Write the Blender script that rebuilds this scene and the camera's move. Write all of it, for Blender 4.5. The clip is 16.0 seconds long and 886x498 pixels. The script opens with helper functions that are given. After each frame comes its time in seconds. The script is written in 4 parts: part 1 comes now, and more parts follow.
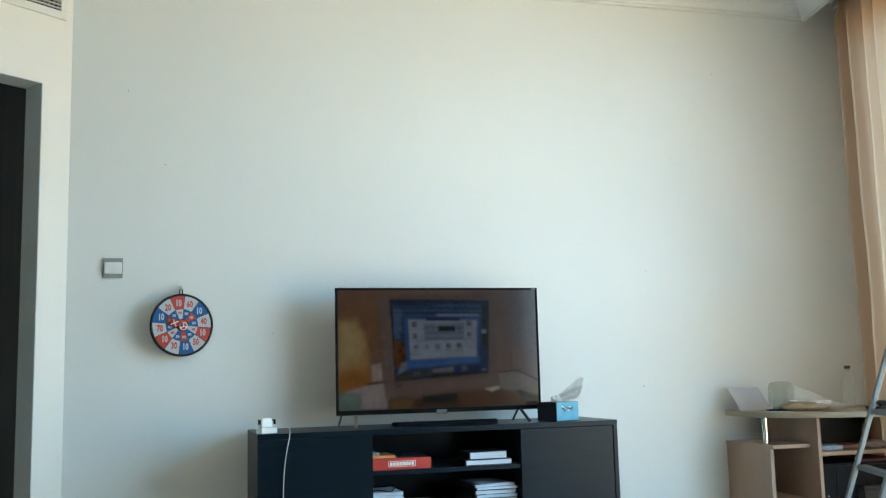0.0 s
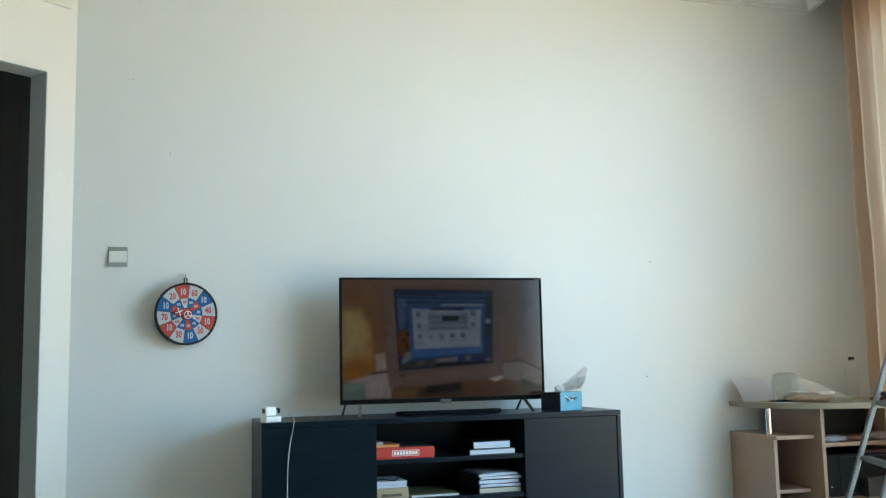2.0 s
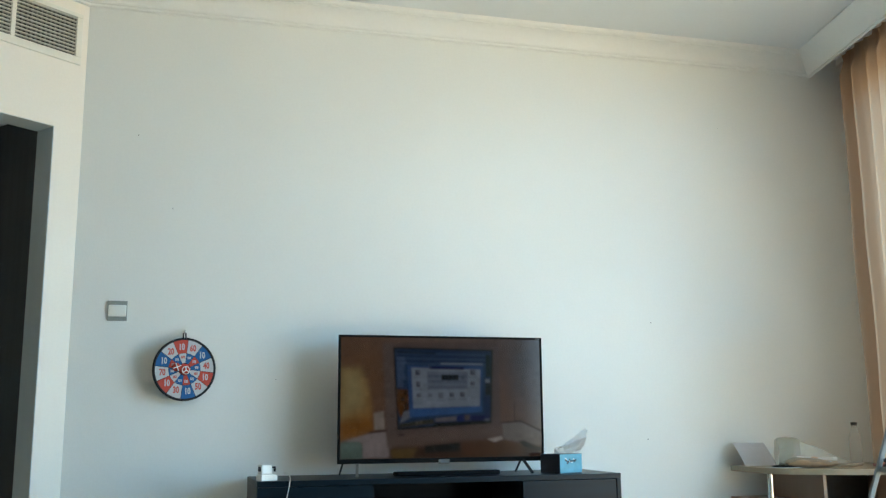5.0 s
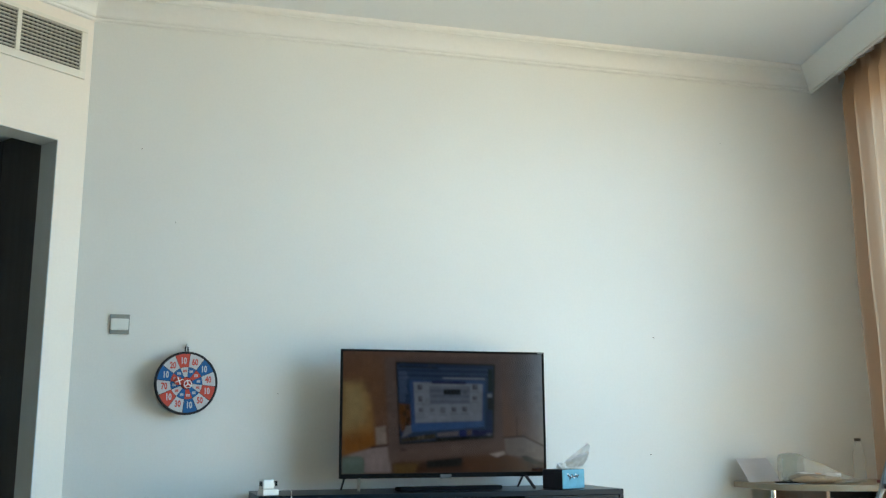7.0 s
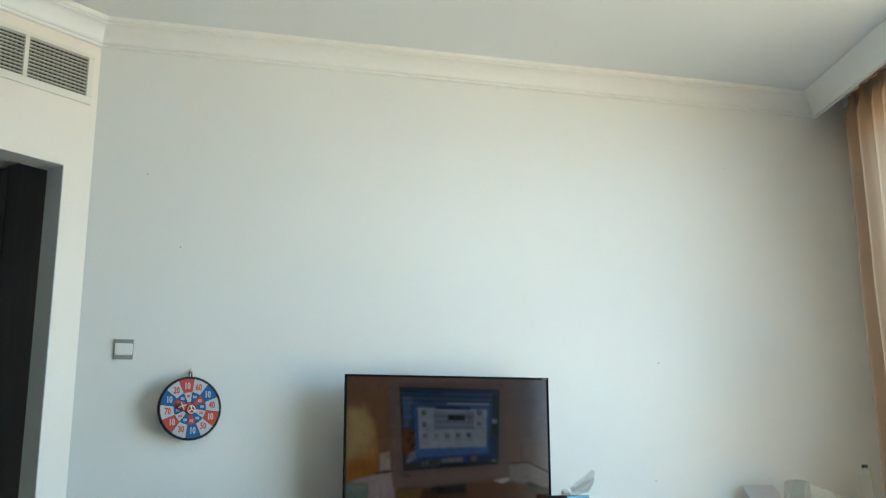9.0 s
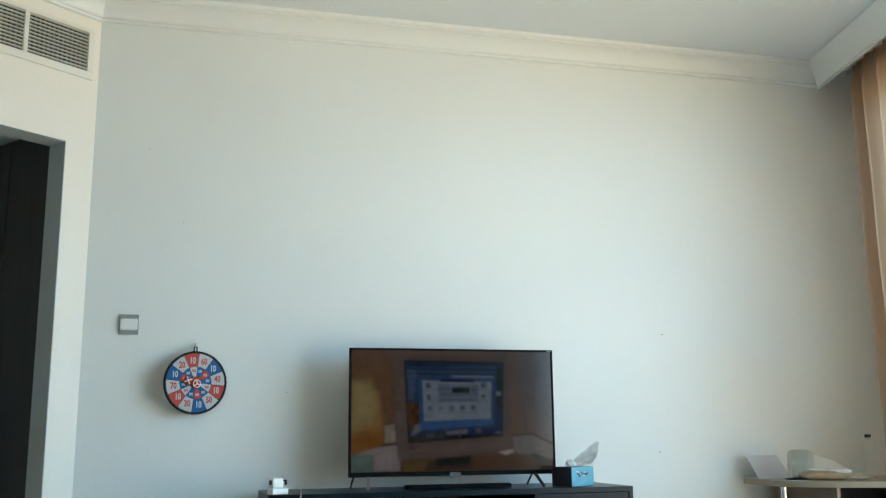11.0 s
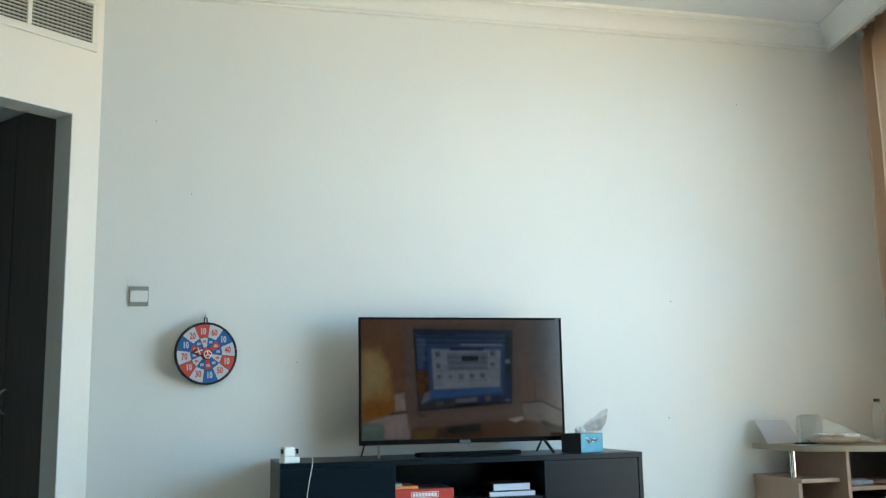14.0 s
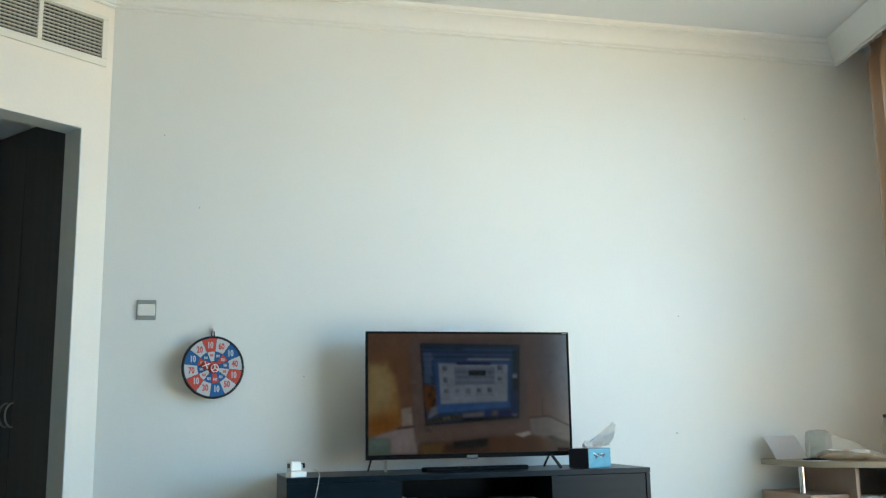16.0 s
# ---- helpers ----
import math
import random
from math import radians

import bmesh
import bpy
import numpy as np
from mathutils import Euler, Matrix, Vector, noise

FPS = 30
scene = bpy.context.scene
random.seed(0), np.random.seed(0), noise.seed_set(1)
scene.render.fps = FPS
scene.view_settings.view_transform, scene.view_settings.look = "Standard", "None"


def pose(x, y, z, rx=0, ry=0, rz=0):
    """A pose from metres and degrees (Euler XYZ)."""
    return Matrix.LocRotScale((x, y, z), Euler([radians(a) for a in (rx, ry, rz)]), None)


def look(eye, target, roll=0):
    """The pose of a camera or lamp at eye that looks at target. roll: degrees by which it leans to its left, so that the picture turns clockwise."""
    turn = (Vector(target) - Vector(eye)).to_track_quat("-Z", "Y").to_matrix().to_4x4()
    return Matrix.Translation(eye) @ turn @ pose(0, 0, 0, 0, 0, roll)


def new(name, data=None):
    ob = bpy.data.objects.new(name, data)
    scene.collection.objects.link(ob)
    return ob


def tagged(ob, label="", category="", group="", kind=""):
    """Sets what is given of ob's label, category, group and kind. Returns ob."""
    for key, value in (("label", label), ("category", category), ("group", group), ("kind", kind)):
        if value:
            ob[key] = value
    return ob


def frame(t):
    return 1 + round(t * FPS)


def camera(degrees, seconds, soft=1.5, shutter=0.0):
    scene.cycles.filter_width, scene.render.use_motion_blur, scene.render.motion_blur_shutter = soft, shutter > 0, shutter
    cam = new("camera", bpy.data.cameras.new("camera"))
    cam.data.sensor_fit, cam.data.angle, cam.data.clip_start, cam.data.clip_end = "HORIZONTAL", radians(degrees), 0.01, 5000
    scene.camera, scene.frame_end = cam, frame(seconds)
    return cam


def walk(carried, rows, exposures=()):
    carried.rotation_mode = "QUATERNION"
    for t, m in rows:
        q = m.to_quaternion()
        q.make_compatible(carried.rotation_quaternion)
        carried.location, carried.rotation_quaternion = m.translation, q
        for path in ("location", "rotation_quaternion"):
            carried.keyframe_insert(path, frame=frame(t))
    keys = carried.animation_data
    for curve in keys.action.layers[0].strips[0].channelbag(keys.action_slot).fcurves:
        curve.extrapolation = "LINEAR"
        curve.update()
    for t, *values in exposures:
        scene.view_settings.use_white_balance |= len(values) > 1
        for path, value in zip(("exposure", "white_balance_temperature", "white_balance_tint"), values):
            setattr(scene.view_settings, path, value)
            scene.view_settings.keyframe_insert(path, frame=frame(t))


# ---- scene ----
# A phone held by someone seated: it stays at one spot and only turns.
EYE = (0.0, 0.0, 0.92)
cam = camera(49.47, 16.0, soft=1.3)


def aim(yaw, pitch, roll):
    return Matrix.Translation(EYE) @ pose(0, 0, 0, 0, 0, yaw) @ pose(0, 0, 0, 90 + pitch) @ pose(0, 0, 0, 0, 0, -roll)


PATH = [
    (0, -15.45, 7.35, 1.44),
    (0.5, -15.23, 6.77, 1.32),
    (1, -15.15, 6.49, 1.30),
    (1.5, -15.15, 6.26, 1.25),
    (2, -15.18, 6.75, 1.22),
    (2.5, -15.26, 8.87, 1.08),
    (3, -15.33, 9.74, 1.04),
    (5.5, -15.16, 10.52, 0.32),
    (6, -15.15, 11.08, 0.30),
    (6.5, -15.09, 11.56, 0.30),
    (7, -15.04, 11.08, 0.27),
    (7.5, -14.97, 12.41, 0.22),
    (8, -14.86, 12.67, 0.14),
    (10.5, -14.59, 11.58, 0.44),
    (11, -14.57, 10.98, 0.55),
    (11.5, -14.51, 10.59, 0.62),
    (12, -14.47, 10.41, 0.68),
    (12.5, -14.37, 10.29, 0.76),
    (13, -14.25, 10.00, 0.83),
    (13.5, -14.17, 9.58, 0.92),
    (14, -14.06, 9.14, 1.05),
    (14.5, -13.89, 8.94, 1.01),
    (15, -13.80, 9.14, 1.03),
    (15.5, -13.69, 9.52, 0.98),
    (16, -13.64, 9.99, 0.90),
]
walk(cam, [(t, aim(yaw, pitch, roll)) for t, yaw, pitch, roll in PATH], exposures=[(0.0, 0.11), (3.0, 0.07), (8.0, 0.0), (10.5, 0.02), (14.0, 0.09), (16.0, 0.08)])

# ---- plan ----
WALL_Y = 4.25                       # face of the wall behind the television
CORNER = (-0.4523, 4.25)            # where the slanting wall meets it
SLANT = (-0.788, -0.6156)           # along the slanting wall, away from the corner
SIDE = (-0.1942, -0.9810)           # along the window wall, towards the camera
CEIL = 2.85
CORNICE = 2.735
PELMET = (3.197, 4.25)
RIGHT = (3.50, 4.25)

# ---- light ----
world = bpy.data.worlds.new("world")
scene.world = world
world.use_nodes = True
wn = world.node_tree.nodes
sky = wn.new("ShaderNodeTexSky")
sky.sky_type, sky.sun_disc = "NISHITA", False
sky.sun_elevation, sky.sun_rotation = radians(50), radians(200)
wn["Background"].inputs["Strength"].default_value = 0.10
world.node_tree.links.new(sky.outputs[0], wn["Background"].inputs["Color"])

WIN = (0.29, 3.80, 0.06, 2.585)      # along the window wall from the corner, and heights


def side_point(u, z, off=0.0):
    """A point u metres along the window wall from the corner; off: metres outwards."""
    return Vector((RIGHT[0] + SIDE[0] * u - SIDE[1] * off, RIGHT[1] + SIDE[1] * u + SIDE[0] * off, z))


def outdoor_light(name, power, color, low, high):
    """Daylight from outside the window: a broad upright field, above the horizon for the sky, below it for the sunlit ground."""
    lamp = bpy.data.lights.new(name, "AREA")
    lamp.shape, lamp.size, lamp.size_y = "RECTANGLE", 90.0, high - low
    lamp.energy, lamp.color = power, color
    lamp_ob = new(name, lamp)
    at = side_point(20.0, (low + high) / 2, 8.0)
    lamp_ob.matrix_world = look(at, at + Vector((SIDE[1], -SIDE[0], 0)))


outdoor_light("sky_daylight", 22500, (0.440, 0.95, 1.395), 1.0, 13.0)
outdoor_light("ground_daylight", 12350, (1.095, 0.955, 0.64), -6.5, 1.0)


# ---- materials ----
def material(name, color, rough=0.5, metal=0.0, grain=0.0, scale=60.0, stain=0.0, stain_scale=2.0, bump=0.0, bump_scale=200.0,
             stretch=(1, 1, 1), spec=0.5, emit=None, strength=0.0):
    """A surface with fine grain and large soft stains, both in metres."""
    m = bpy.data.materials.new(name)
    m.use_nodes = True
    n, k = m.node_tree.nodes, m.node_tree.links
    p = n["Principled BSDF"]
    p.inputs["Base Color"].default_value = (*color, 1)
    p.inputs["Roughness"].default_value, p.inputs["Metallic"].default_value = rough, metal
    p.inputs["Specular IOR Level"].default_value = spec
    if emit:
        p.inputs["Emission Color"].default_value, p.inputs["Emission Strength"].default_value = (*emit, 1), strength
    co = n.new("ShaderNodeTexCoord")
    mp = n.new("ShaderNodeMapping")
    mp.inputs["Scale"].default_value = stretch
    k.new(co.outputs["Object"], mp.inputs[0])
    last = None
    for amount, size in ((grain, scale), (stain, stain_scale)):
        if amount:
            t = n.new("ShaderNodeTexNoise")
            t.inputs["Scale"].default_value, t.inputs["Detail"].default_value = size, 5
            k.new(mp.outputs[0], t.inputs["Vector"])
            r = n.new("ShaderNodeMapRange")
            r.inputs["From Min"].default_value, r.inputs["From Max"].default_value = 0.3, 0.7
            r.inputs["To Min"].default_value, r.inputs["To Max"].default_value = 1 - amount, 1 + amount
            k.new(t.outputs[0], r.inputs[0])
            x = n.new("ShaderNodeMix")
            x.data_type, x.blend_type = "RGBA", "MULTIPLY"
            x.inputs["Factor"].default_value = 1
            if last:
                k.new(last, x.inputs["A"])
            else:
                x.inputs["A"].default_value = (*color, 1)
            k.new(r.outputs[0], x.inputs["B"])
            last = x.outputs["Result"]
    if last:
        k.new(last, p.inputs["Base Color"])
    if bump:
        t = n.new("ShaderNodeTexNoise")
        t.inputs["Scale"].default_value, t.inputs["Detail"].default_value = bump_scale, 4
        k.new(mp.outputs[0], t.inputs["Vector"])
        b = n.new("ShaderNodeBump")
        b.inputs["Strength"].default_value, b.inputs["Distance"].default_value = bump, 0.002
        k.new(t.outputs[0], b.inputs["Height"])
        k.new(b.outputs[0], p.inputs["Normal"])
    return m


M_WALL = material("wall_paint", (0.80, 0.80, 0.775), 0.55, grain=0.012, scale=90, stain=0.02, stain_scale=1.3, bump=0.25, bump_scale=160)
# The same wall tinted cream: warm bounced light is put into the colour.
M_WALL_WARM = material("warm_lit_wall_paint", (0.84, 0.775, 0.69), 0.55, grain=0.012, scale=90, stain=0.02, stain_scale=1.3, bump=0.25, bump_scale=160)
M_CEIL = material("ceiling_paint", (0.775, 0.80, 0.82), 0.8, grain=0.01, scale=60, stain=0.015, stain_scale=1.0, bump=0.2)
M_PLASTER = material("cornice_plaster", (0.825, 0.825, 0.805), 0.5, grain=0.012, scale=60, stain=0.02, bump=0.15)
# The reveal's shade as a colour, greyer than the wall round it.
M_REVEAL_SHADE = material("reveal_shade_grey", (0.61, 0.655, 0.655), 0.5, grain=0.015, scale=80, stain=0.03, stain_scale=3, bump=0.1)
# Darker than the room's walls: the passage's dimness is put into this grey.
M_PASSAGE_DIM = material("dimmed_passage_grey", (0.30, 0.30, 0.29), 0.6, grain=0.02, scale=60, stain=0.03)
M_FLOOR = material("floor_tile", (0.48, 0.425, 0.350), 0.3, grain=0.05, scale=12, stain=0.06, stain_scale=1.5)
M_BLACK = material("black_brown_laminate", (0.0040, 0.0105, 0.0170), 0.32, spec=0.145, grain=0.18, scale=40, stain=0.1, stain_scale=3, bump=0.1, bump_scale=90, stretch=(0.08, 1, 1))
M_DARKWOOD = material("dark_wardrobe_veneer", (0.095, 0.095, 0.097), 0.5, spec=0.4, grain=0.08, scale=30, stain=0.15, stain_scale=2, bump=0.1, stretch=(1, 1, 0.06))
M_BEECH = material("beech_laminate", (0.39, 0.265, 0.195), 0.5, grain=0.035, scale=45, stain=0.06, stain_scale=4, bump=0.08, stretch=(1, 1, 0.06))
M_BEECH_TOP = material("beech_top_laminate", (0.31, 0.25, 0.178), 0.45, grain=0.05, scale=45, stain=0.06, stain_scale=4, bump=0.08, stretch=(0.06, 1, 1))
M_CHROME = material("chrome", (0.75, 0.75, 0.76), 0.12, metal=1.0, grain=0.05)
M_STEEL = material("brushed_steel", (0.55, 0.55, 0.54), 0.35, metal=1.0, grain=0.06, scale=120)
M_ALU = material("aluminium", (0.185, 0.20, 0.21), 0.45, metal=0.6, grain=0.07, scale=80, stain=0.06, stain_scale=8)
M_PLASTIC_BLACK = material("black_plastic", (0.010, 0.010, 0.012), 0.35, grain=0.1, scale=150)
M_SOUNDBAR = material("matt_black_plastic", (0.004, 0.005, 0.006), 0.8, spec=0.12, grain=0.1, scale=150)
M_CASE = material("dark_case_steel", (0.016, 0.018, 0.022), 0.6, spec=0.13, grain=0.1, scale=150)
M_PLASTIC_GREY = material("grey_plastic", (0.27, 0.29, 0.28), 0.5, grain=0.04, scale=120)
M_PLASTIC_WHITE = material("white_plastic", (0.80, 0.80, 0.77), 0.35, grain=0.015, scale=120)
M_PAPER = material("white_paper", (0.60, 0.64, 0.72), 0.8, grain=0.03, scale=150)
M_CARD_WHITE = material("white_card", (0.86, 0.86, 0.90), 0.6, grain=0.02, scale=90)
M_PAGES = material("page_edges", (0.56, 0.61, 0.70), 0.8, grain=0.12, scale=60, stretch=(0.05, 0.05, 9))
M_PAGES_WARM = material("warm_page_edges", (0.46, 0.43, 0.37), 0.8, grain=0.12, scale=60, stretch=(0.05, 0.05, 9))
M_CARD = material("cardboard", (0.38, 0.29, 0.19), 0.8, grain=0.06, scale=50, stain=0.06, stain_scale=9)
M_RED = material("red_card", (0.52, 0.035, 0.022), 0.45, grain=0.05, scale=60, stain=0.06, stain_scale=8)
M_ORANGE = material("orange_card", (0.75, 0.27, 0.08), 0.6, grain=0.06, scale=60)
M_PEACH = material("faded_orange_print", (0.66, 0.36, 0.20), 0.6, grain=0.08, scale=120)
M_OLIVE = material("olive_card", (0.14, 0.122, 0.058), 0.55, grain=0.06, scale=40)
M_GREY = material("grey_card", (0.33, 0.34, 0.34), 0.7, grain=0.05)
M_INK = material("dark_ink", (0.05, 0.035, 0.03), 0.6)
M_WHITE_INK = material("white_ink", (0.82, 0.80, 0.78), 0.6)
M_BOARD_RED = material("red_felt", (0.49, 0.068, 0.048), 0.95, grain=0.1, scale=260, bump=0.4, bump_scale=500)
M_BOARD_BLUE = material("blue_felt", (0.018, 0.103, 0.28), 0.95, grain=0.1, scale=260, bump=0.4, bump_scale=500)
M_BOARD_WHITE = material("white_felt", (0.47, 0.48, 0.50), 0.95, grain=0.06, scale=260, bump=0.4, bump_scale=500)
M_BOARD_BLACK = material("black_binding", (0.010, 0.010, 0.014), 0.8, grain=0.15, scale=200)
M_BOX_BLUE = material("blue_printed_card", (0.13, 0.37, 0.49), 0.4, grain=0.06, scale=40, stain=0.12, stain_scale=25)
M_BOX_NAVY = material("navy_printed_card", (0.022, 0.027, 0.040), 0.4, grain=0.1, scale=40)
M_BREAD = material("bread_crust", (0.44, 0.30, 0.18), 0.8, grain=0.15, scale=40, stain=0.15, stain_scale=12)
M_PAINTED_METAL = material("white_painted_metal", (0.78, 0.745, 0.665), 0.4, grain=0.02, scale=80)
# Beech made darker: the shade inside the left bay is in this brown.
M_BAY_SHADE = material("shaded_bay_brown", (0.15, 0.115, 0.09), 0.7, grain=0.08, scale=60, stain=0.06)
M_BACKBOARD = material("grey_back_board", (0.17, 0.18, 0.185), 0.7, grain=0.06, scale=60, stain=0.08)
M_BADGE = material("dull_silver_badge", (0.10, 0.103, 0.107), 0.5, grain=0.06, scale=300)
M_DIM = material("dusty_dark_plastic", (0.042, 0.044, 0.046), 0.6, grain=0.1, scale=60, stain=0.2, stain_scale=14)
M_SPINE = material("dark_grey_cover", (0.022, 0.024, 0.028), 0.45, grain=0.1, scale=90, stain=0.25, stain_scale=20)
# Slats are darker than the grille's frame.
M_SLAT = material("darker_slat_paint", (0.63, 0.60, 0.52), 0.45, grain=0.04, scale=80, stain=0.05, stain_scale=9)
# Blades carry the shade behind the slats in their dark grey.
M_BLADE = material("shaded_blade_metal", (0.13, 0.127, 0.115), 0.6, grain=0.05)
M_VENT_DARK = material("vent_depth_black", (0.008, 0.008, 0.007), 0.9, grain=0.1)


def curtain_material():
    m = bpy.data.materials.new("curtain_cloth")
    m.use_nodes = True
    n, k = m.node_tree.nodes, m.node_tree.links
    n.remove(n["Principled BSDF"])
    co = n.new("ShaderNodeTexCoord")
    weave = n.new("ShaderNodeTexNoise")
    weave.inputs["Scale"].default_value, weave.inputs["Detail"].default_value = 220, 3
    ramp = n.new("ShaderNodeValToRGB")
    ramp.color_ramp.elements[0].color, ramp.color_ramp.elements[1].color = (0.62, 0.445, 0.318, 1), (0.70, 0.52, 0.385, 1)
    k.new(co.outputs["Object"], weave.inputs["Vector"])
    k.new(weave.outputs[0], ramp.inputs[0])
    d, t, x = n.new("ShaderNodeBsdfDiffuse"), n.new("ShaderNodeBsdfTranslucent"), n.new("ShaderNodeMixShader")
    # Shade put into the room-side colour, so the front looks less lit.
    lining = n.new("ShaderNodeMix")
    lining.data_type, lining.blend_type = "RGBA", "MULTIPLY"
    lining.inputs["Factor"].default_value, lining.inputs["B"].default_value = 1.0, (0.55, 0.54, 0.54, 1)
    k.new(ramp.outputs[0], lining.inputs["A"])
    k.new(lining.outputs["Result"], d.inputs["Color"])
    k.new(ramp.outputs[0], t.inputs["Color"])
    x.inputs[0].default_value = 0.33
    k.new(d.outputs[0], x.inputs[1])
    k.new(t.outputs[0], x.inputs[2])
    k.new(x.outputs[0], n["Material Output"].inputs["Surface"])
    return m


def film_material(name, color, clear):
    """Thin clear plastic: partly see-through, partly milky and glossy."""
    m = bpy.data.materials.new(name)
    m.use_nodes = True
    n, k = m.node_tree.nodes, m.node_tree.links
    p = n["Principled BSDF"]
    p.inputs["Base Color"].default_value, p.inputs["Roughness"].default_value = (*color, 1), 0.22
    wrinkle = n.new("ShaderNodeTexNoise")
    wrinkle.inputs["Scale"].default_value, wrinkle.inputs["Detail"].default_value = 45, 4
    b = n.new("ShaderNodeBump")
    b.inputs["Strength"].default_value, b.inputs["Distance"].default_value = 0.6, 0.004
    k.new(wrinkle.outputs[0], b.inputs["Height"])
    k.new(b.outputs[0], p.inputs["Normal"])
    t, x = n.new("ShaderNodeBsdfTransparent"), n.new("ShaderNodeMixShader")
    x.inputs[0].default_value = 1 - clear
    k.new(t.outputs[0], x.inputs[1])
    k.new(p.outputs[0], x.inputs[2])
    k.new(x.outputs[0], n["Material Output"].inputs["Surface"])
    return m


def screen_material():
    """A dark glossy panel whose lit picture is stored point by point in the mesh's colours."""
    m = material("lit_screen", (0.003, 0.003, 0.003), 0.16, spec=0.3)
    n, k = m.node_tree.nodes, m.node_tree.links
    p = n["Principled BSDF"]
    dots = n.new("ShaderNodeVertexColor")
    dots.layer_name = "picture"
    k.new(dots.outputs["Color"], p.inputs["Emission Color"])
    p.inputs["Emission Strength"].default_value = 1.0
    return m


M_CURTAIN = curtain_material()


def tissue_material():
    m = bpy.data.materials.new("tissue_paper")
    m.use_nodes = True
    n, k = m.node_tree.nodes, m.node_tree.links
    n.remove(n["Principled BSDF"])
    d, t, x = n.new("ShaderNodeBsdfDiffuse"), n.new("ShaderNodeBsdfTranslucent"), n.new("ShaderNodeMixShader")
    d.inputs["Color"].default_value = t.inputs["Color"].default_value = (0.90, 0.90, 0.90, 1)
    x.inputs[0].default_value = 0.45
    k.new(d.outputs[0], x.inputs[1])
    k.new(t.outputs[0], x.inputs[2])
    k.new(x.outputs[0], n["Material Output"].inputs["Surface"])
    return m


M_TISSUE = tissue_material()
M_BAG = film_material("clear_bag_plastic", (0.80, 0.78, 0.70), 0.72)
M_BAG_GREY = film_material("gathered_bag_plastic", (0.36, 0.37, 0.31), 0.50)
M_BOTTLE = film_material("clear_bottle_plastic", (0.62, 0.60, 0.55), 0.75)


# ---- building helpers ----
def part(name, bm, mat, parent=None, label="", smooth=False):
    """Links a bmesh as one mesh object, under parent if one is given."""
    me = bpy.data.meshes.new(name)
    if smooth:
        for f in bm.faces:
            f.smooth = True
    bmesh.ops.recalc_face_normals(bm, faces=bm.faces)
    bm.to_mesh(me)
    bm.free()
    me.materials.append(mat)
    ob = new(name, me)
    ob.parent = parent
    if label:
        ob["label"] = label
    return ob


def thing(name, m, label, category, group="", kind=""):
    ob = new(name)
    ob.matrix_world = m
    ob.empty_display_size = 0.05
    return tagged(ob, label, category, group, kind)


def add_box(bm, x0, x1, y0, y1, z0, z1, bevel=0.0, m=None):
    vs = [bm.verts.new((x, y, z)) for x in (x0, x1) for y in (y0, y1) for z in (z0, z1)]
    fs = [bm.faces.new([vs[i] for i in q]) for q in ((0, 1, 3, 2), (4, 6, 7, 5), (0, 4, 5, 1), (2, 3, 7, 6), (0, 2, 6, 4), (1, 5, 7, 3))]
    if bevel:
        edges = list({e for f in fs for e in f.edges})
        out = bmesh.ops.bevel(bm, geom=edges, offset=bevel, segments=2, affect="EDGES", profile=0.6)
        vs = list({v for f in out["faces"] for v in f.verts} | {v for v in vs if v.is_valid})
    if m is not None:
        bmesh.ops.transform(bm, matrix=m, verts=vs)
    return bm


def box(x0, x1, y0, y1, z0, z1, bevel=0.0, m=None):
    return add_box(bmesh.new(), x0, x1, y0, y1, z0, z1, bevel, m)


def prism(outline, z0, z1, bevel=0.0):
    """An upright solid over a flat outline."""
    bm = bmesh.new()
    low = [bm.verts.new((x, y, z0)) for x, y in outline]
    high = [bm.verts.new((x, y, z1)) for x, y in outline]
    bm.faces.new(low[::-1])
    bm.faces.new(high)
    for i in range(len(low)):
        j = (i + 1) % len(low)
        bm.faces.new((low[i], low[j], high[j], high[i]))
    if bevel:
        bmesh.ops.bevel(bm, geom=list(bm.edges), offset=bevel, segments=2, affect="EDGES")
    return bm


def tube(points, radius, sides=10, flat=1.0):
    """A round or flattened rod through points."""
    bm = bmesh.new()
    pts = [Vector(p) for p in points]
    rings = []
    for i, p in enumerate(pts):
        d = (pts[min(i + 1, len(pts) - 1)] - pts[max(i - 1, 0)]).normalized()
        a = d.orthogonal().normalized() if i == 0 else (ref - d * ref.dot(d)).normalized()
        ref = a
        b = d.cross(a)
        rings.append([bm.verts.new(p + radius * (math.cos(s) * a + flat * math.sin(s) * b)) for s in (2 * math.pi * j / sides for j in range(sides))])
    for r0, r1 in zip(rings, rings[1:]):
        for j in range(sides):
            bm.faces.new((r0[j], r0[(j + 1) % sides], r1[(j + 1) % sides], r1[j]))
    bm.faces.new(rings[0][::-1])
    bm.faces.new(rings[-1])
    return bm


def beam(p, q, w, h, up=(0, 0, 1), bevel=0.002):
    """A straight bar of w x h from p to q."""
    p, q = Vector(p), Vector(q)
    d = (q - p).normalized()
    s = d.cross(Vector(up)).normalized()
    t = s.cross(d)
    m = Matrix((s, d, t)).transposed().to_4x4()
    m.translation = p
    return box(-w / 2, w / 2, 0, (q - p).length, -h / 2, h / 2, bevel, m)


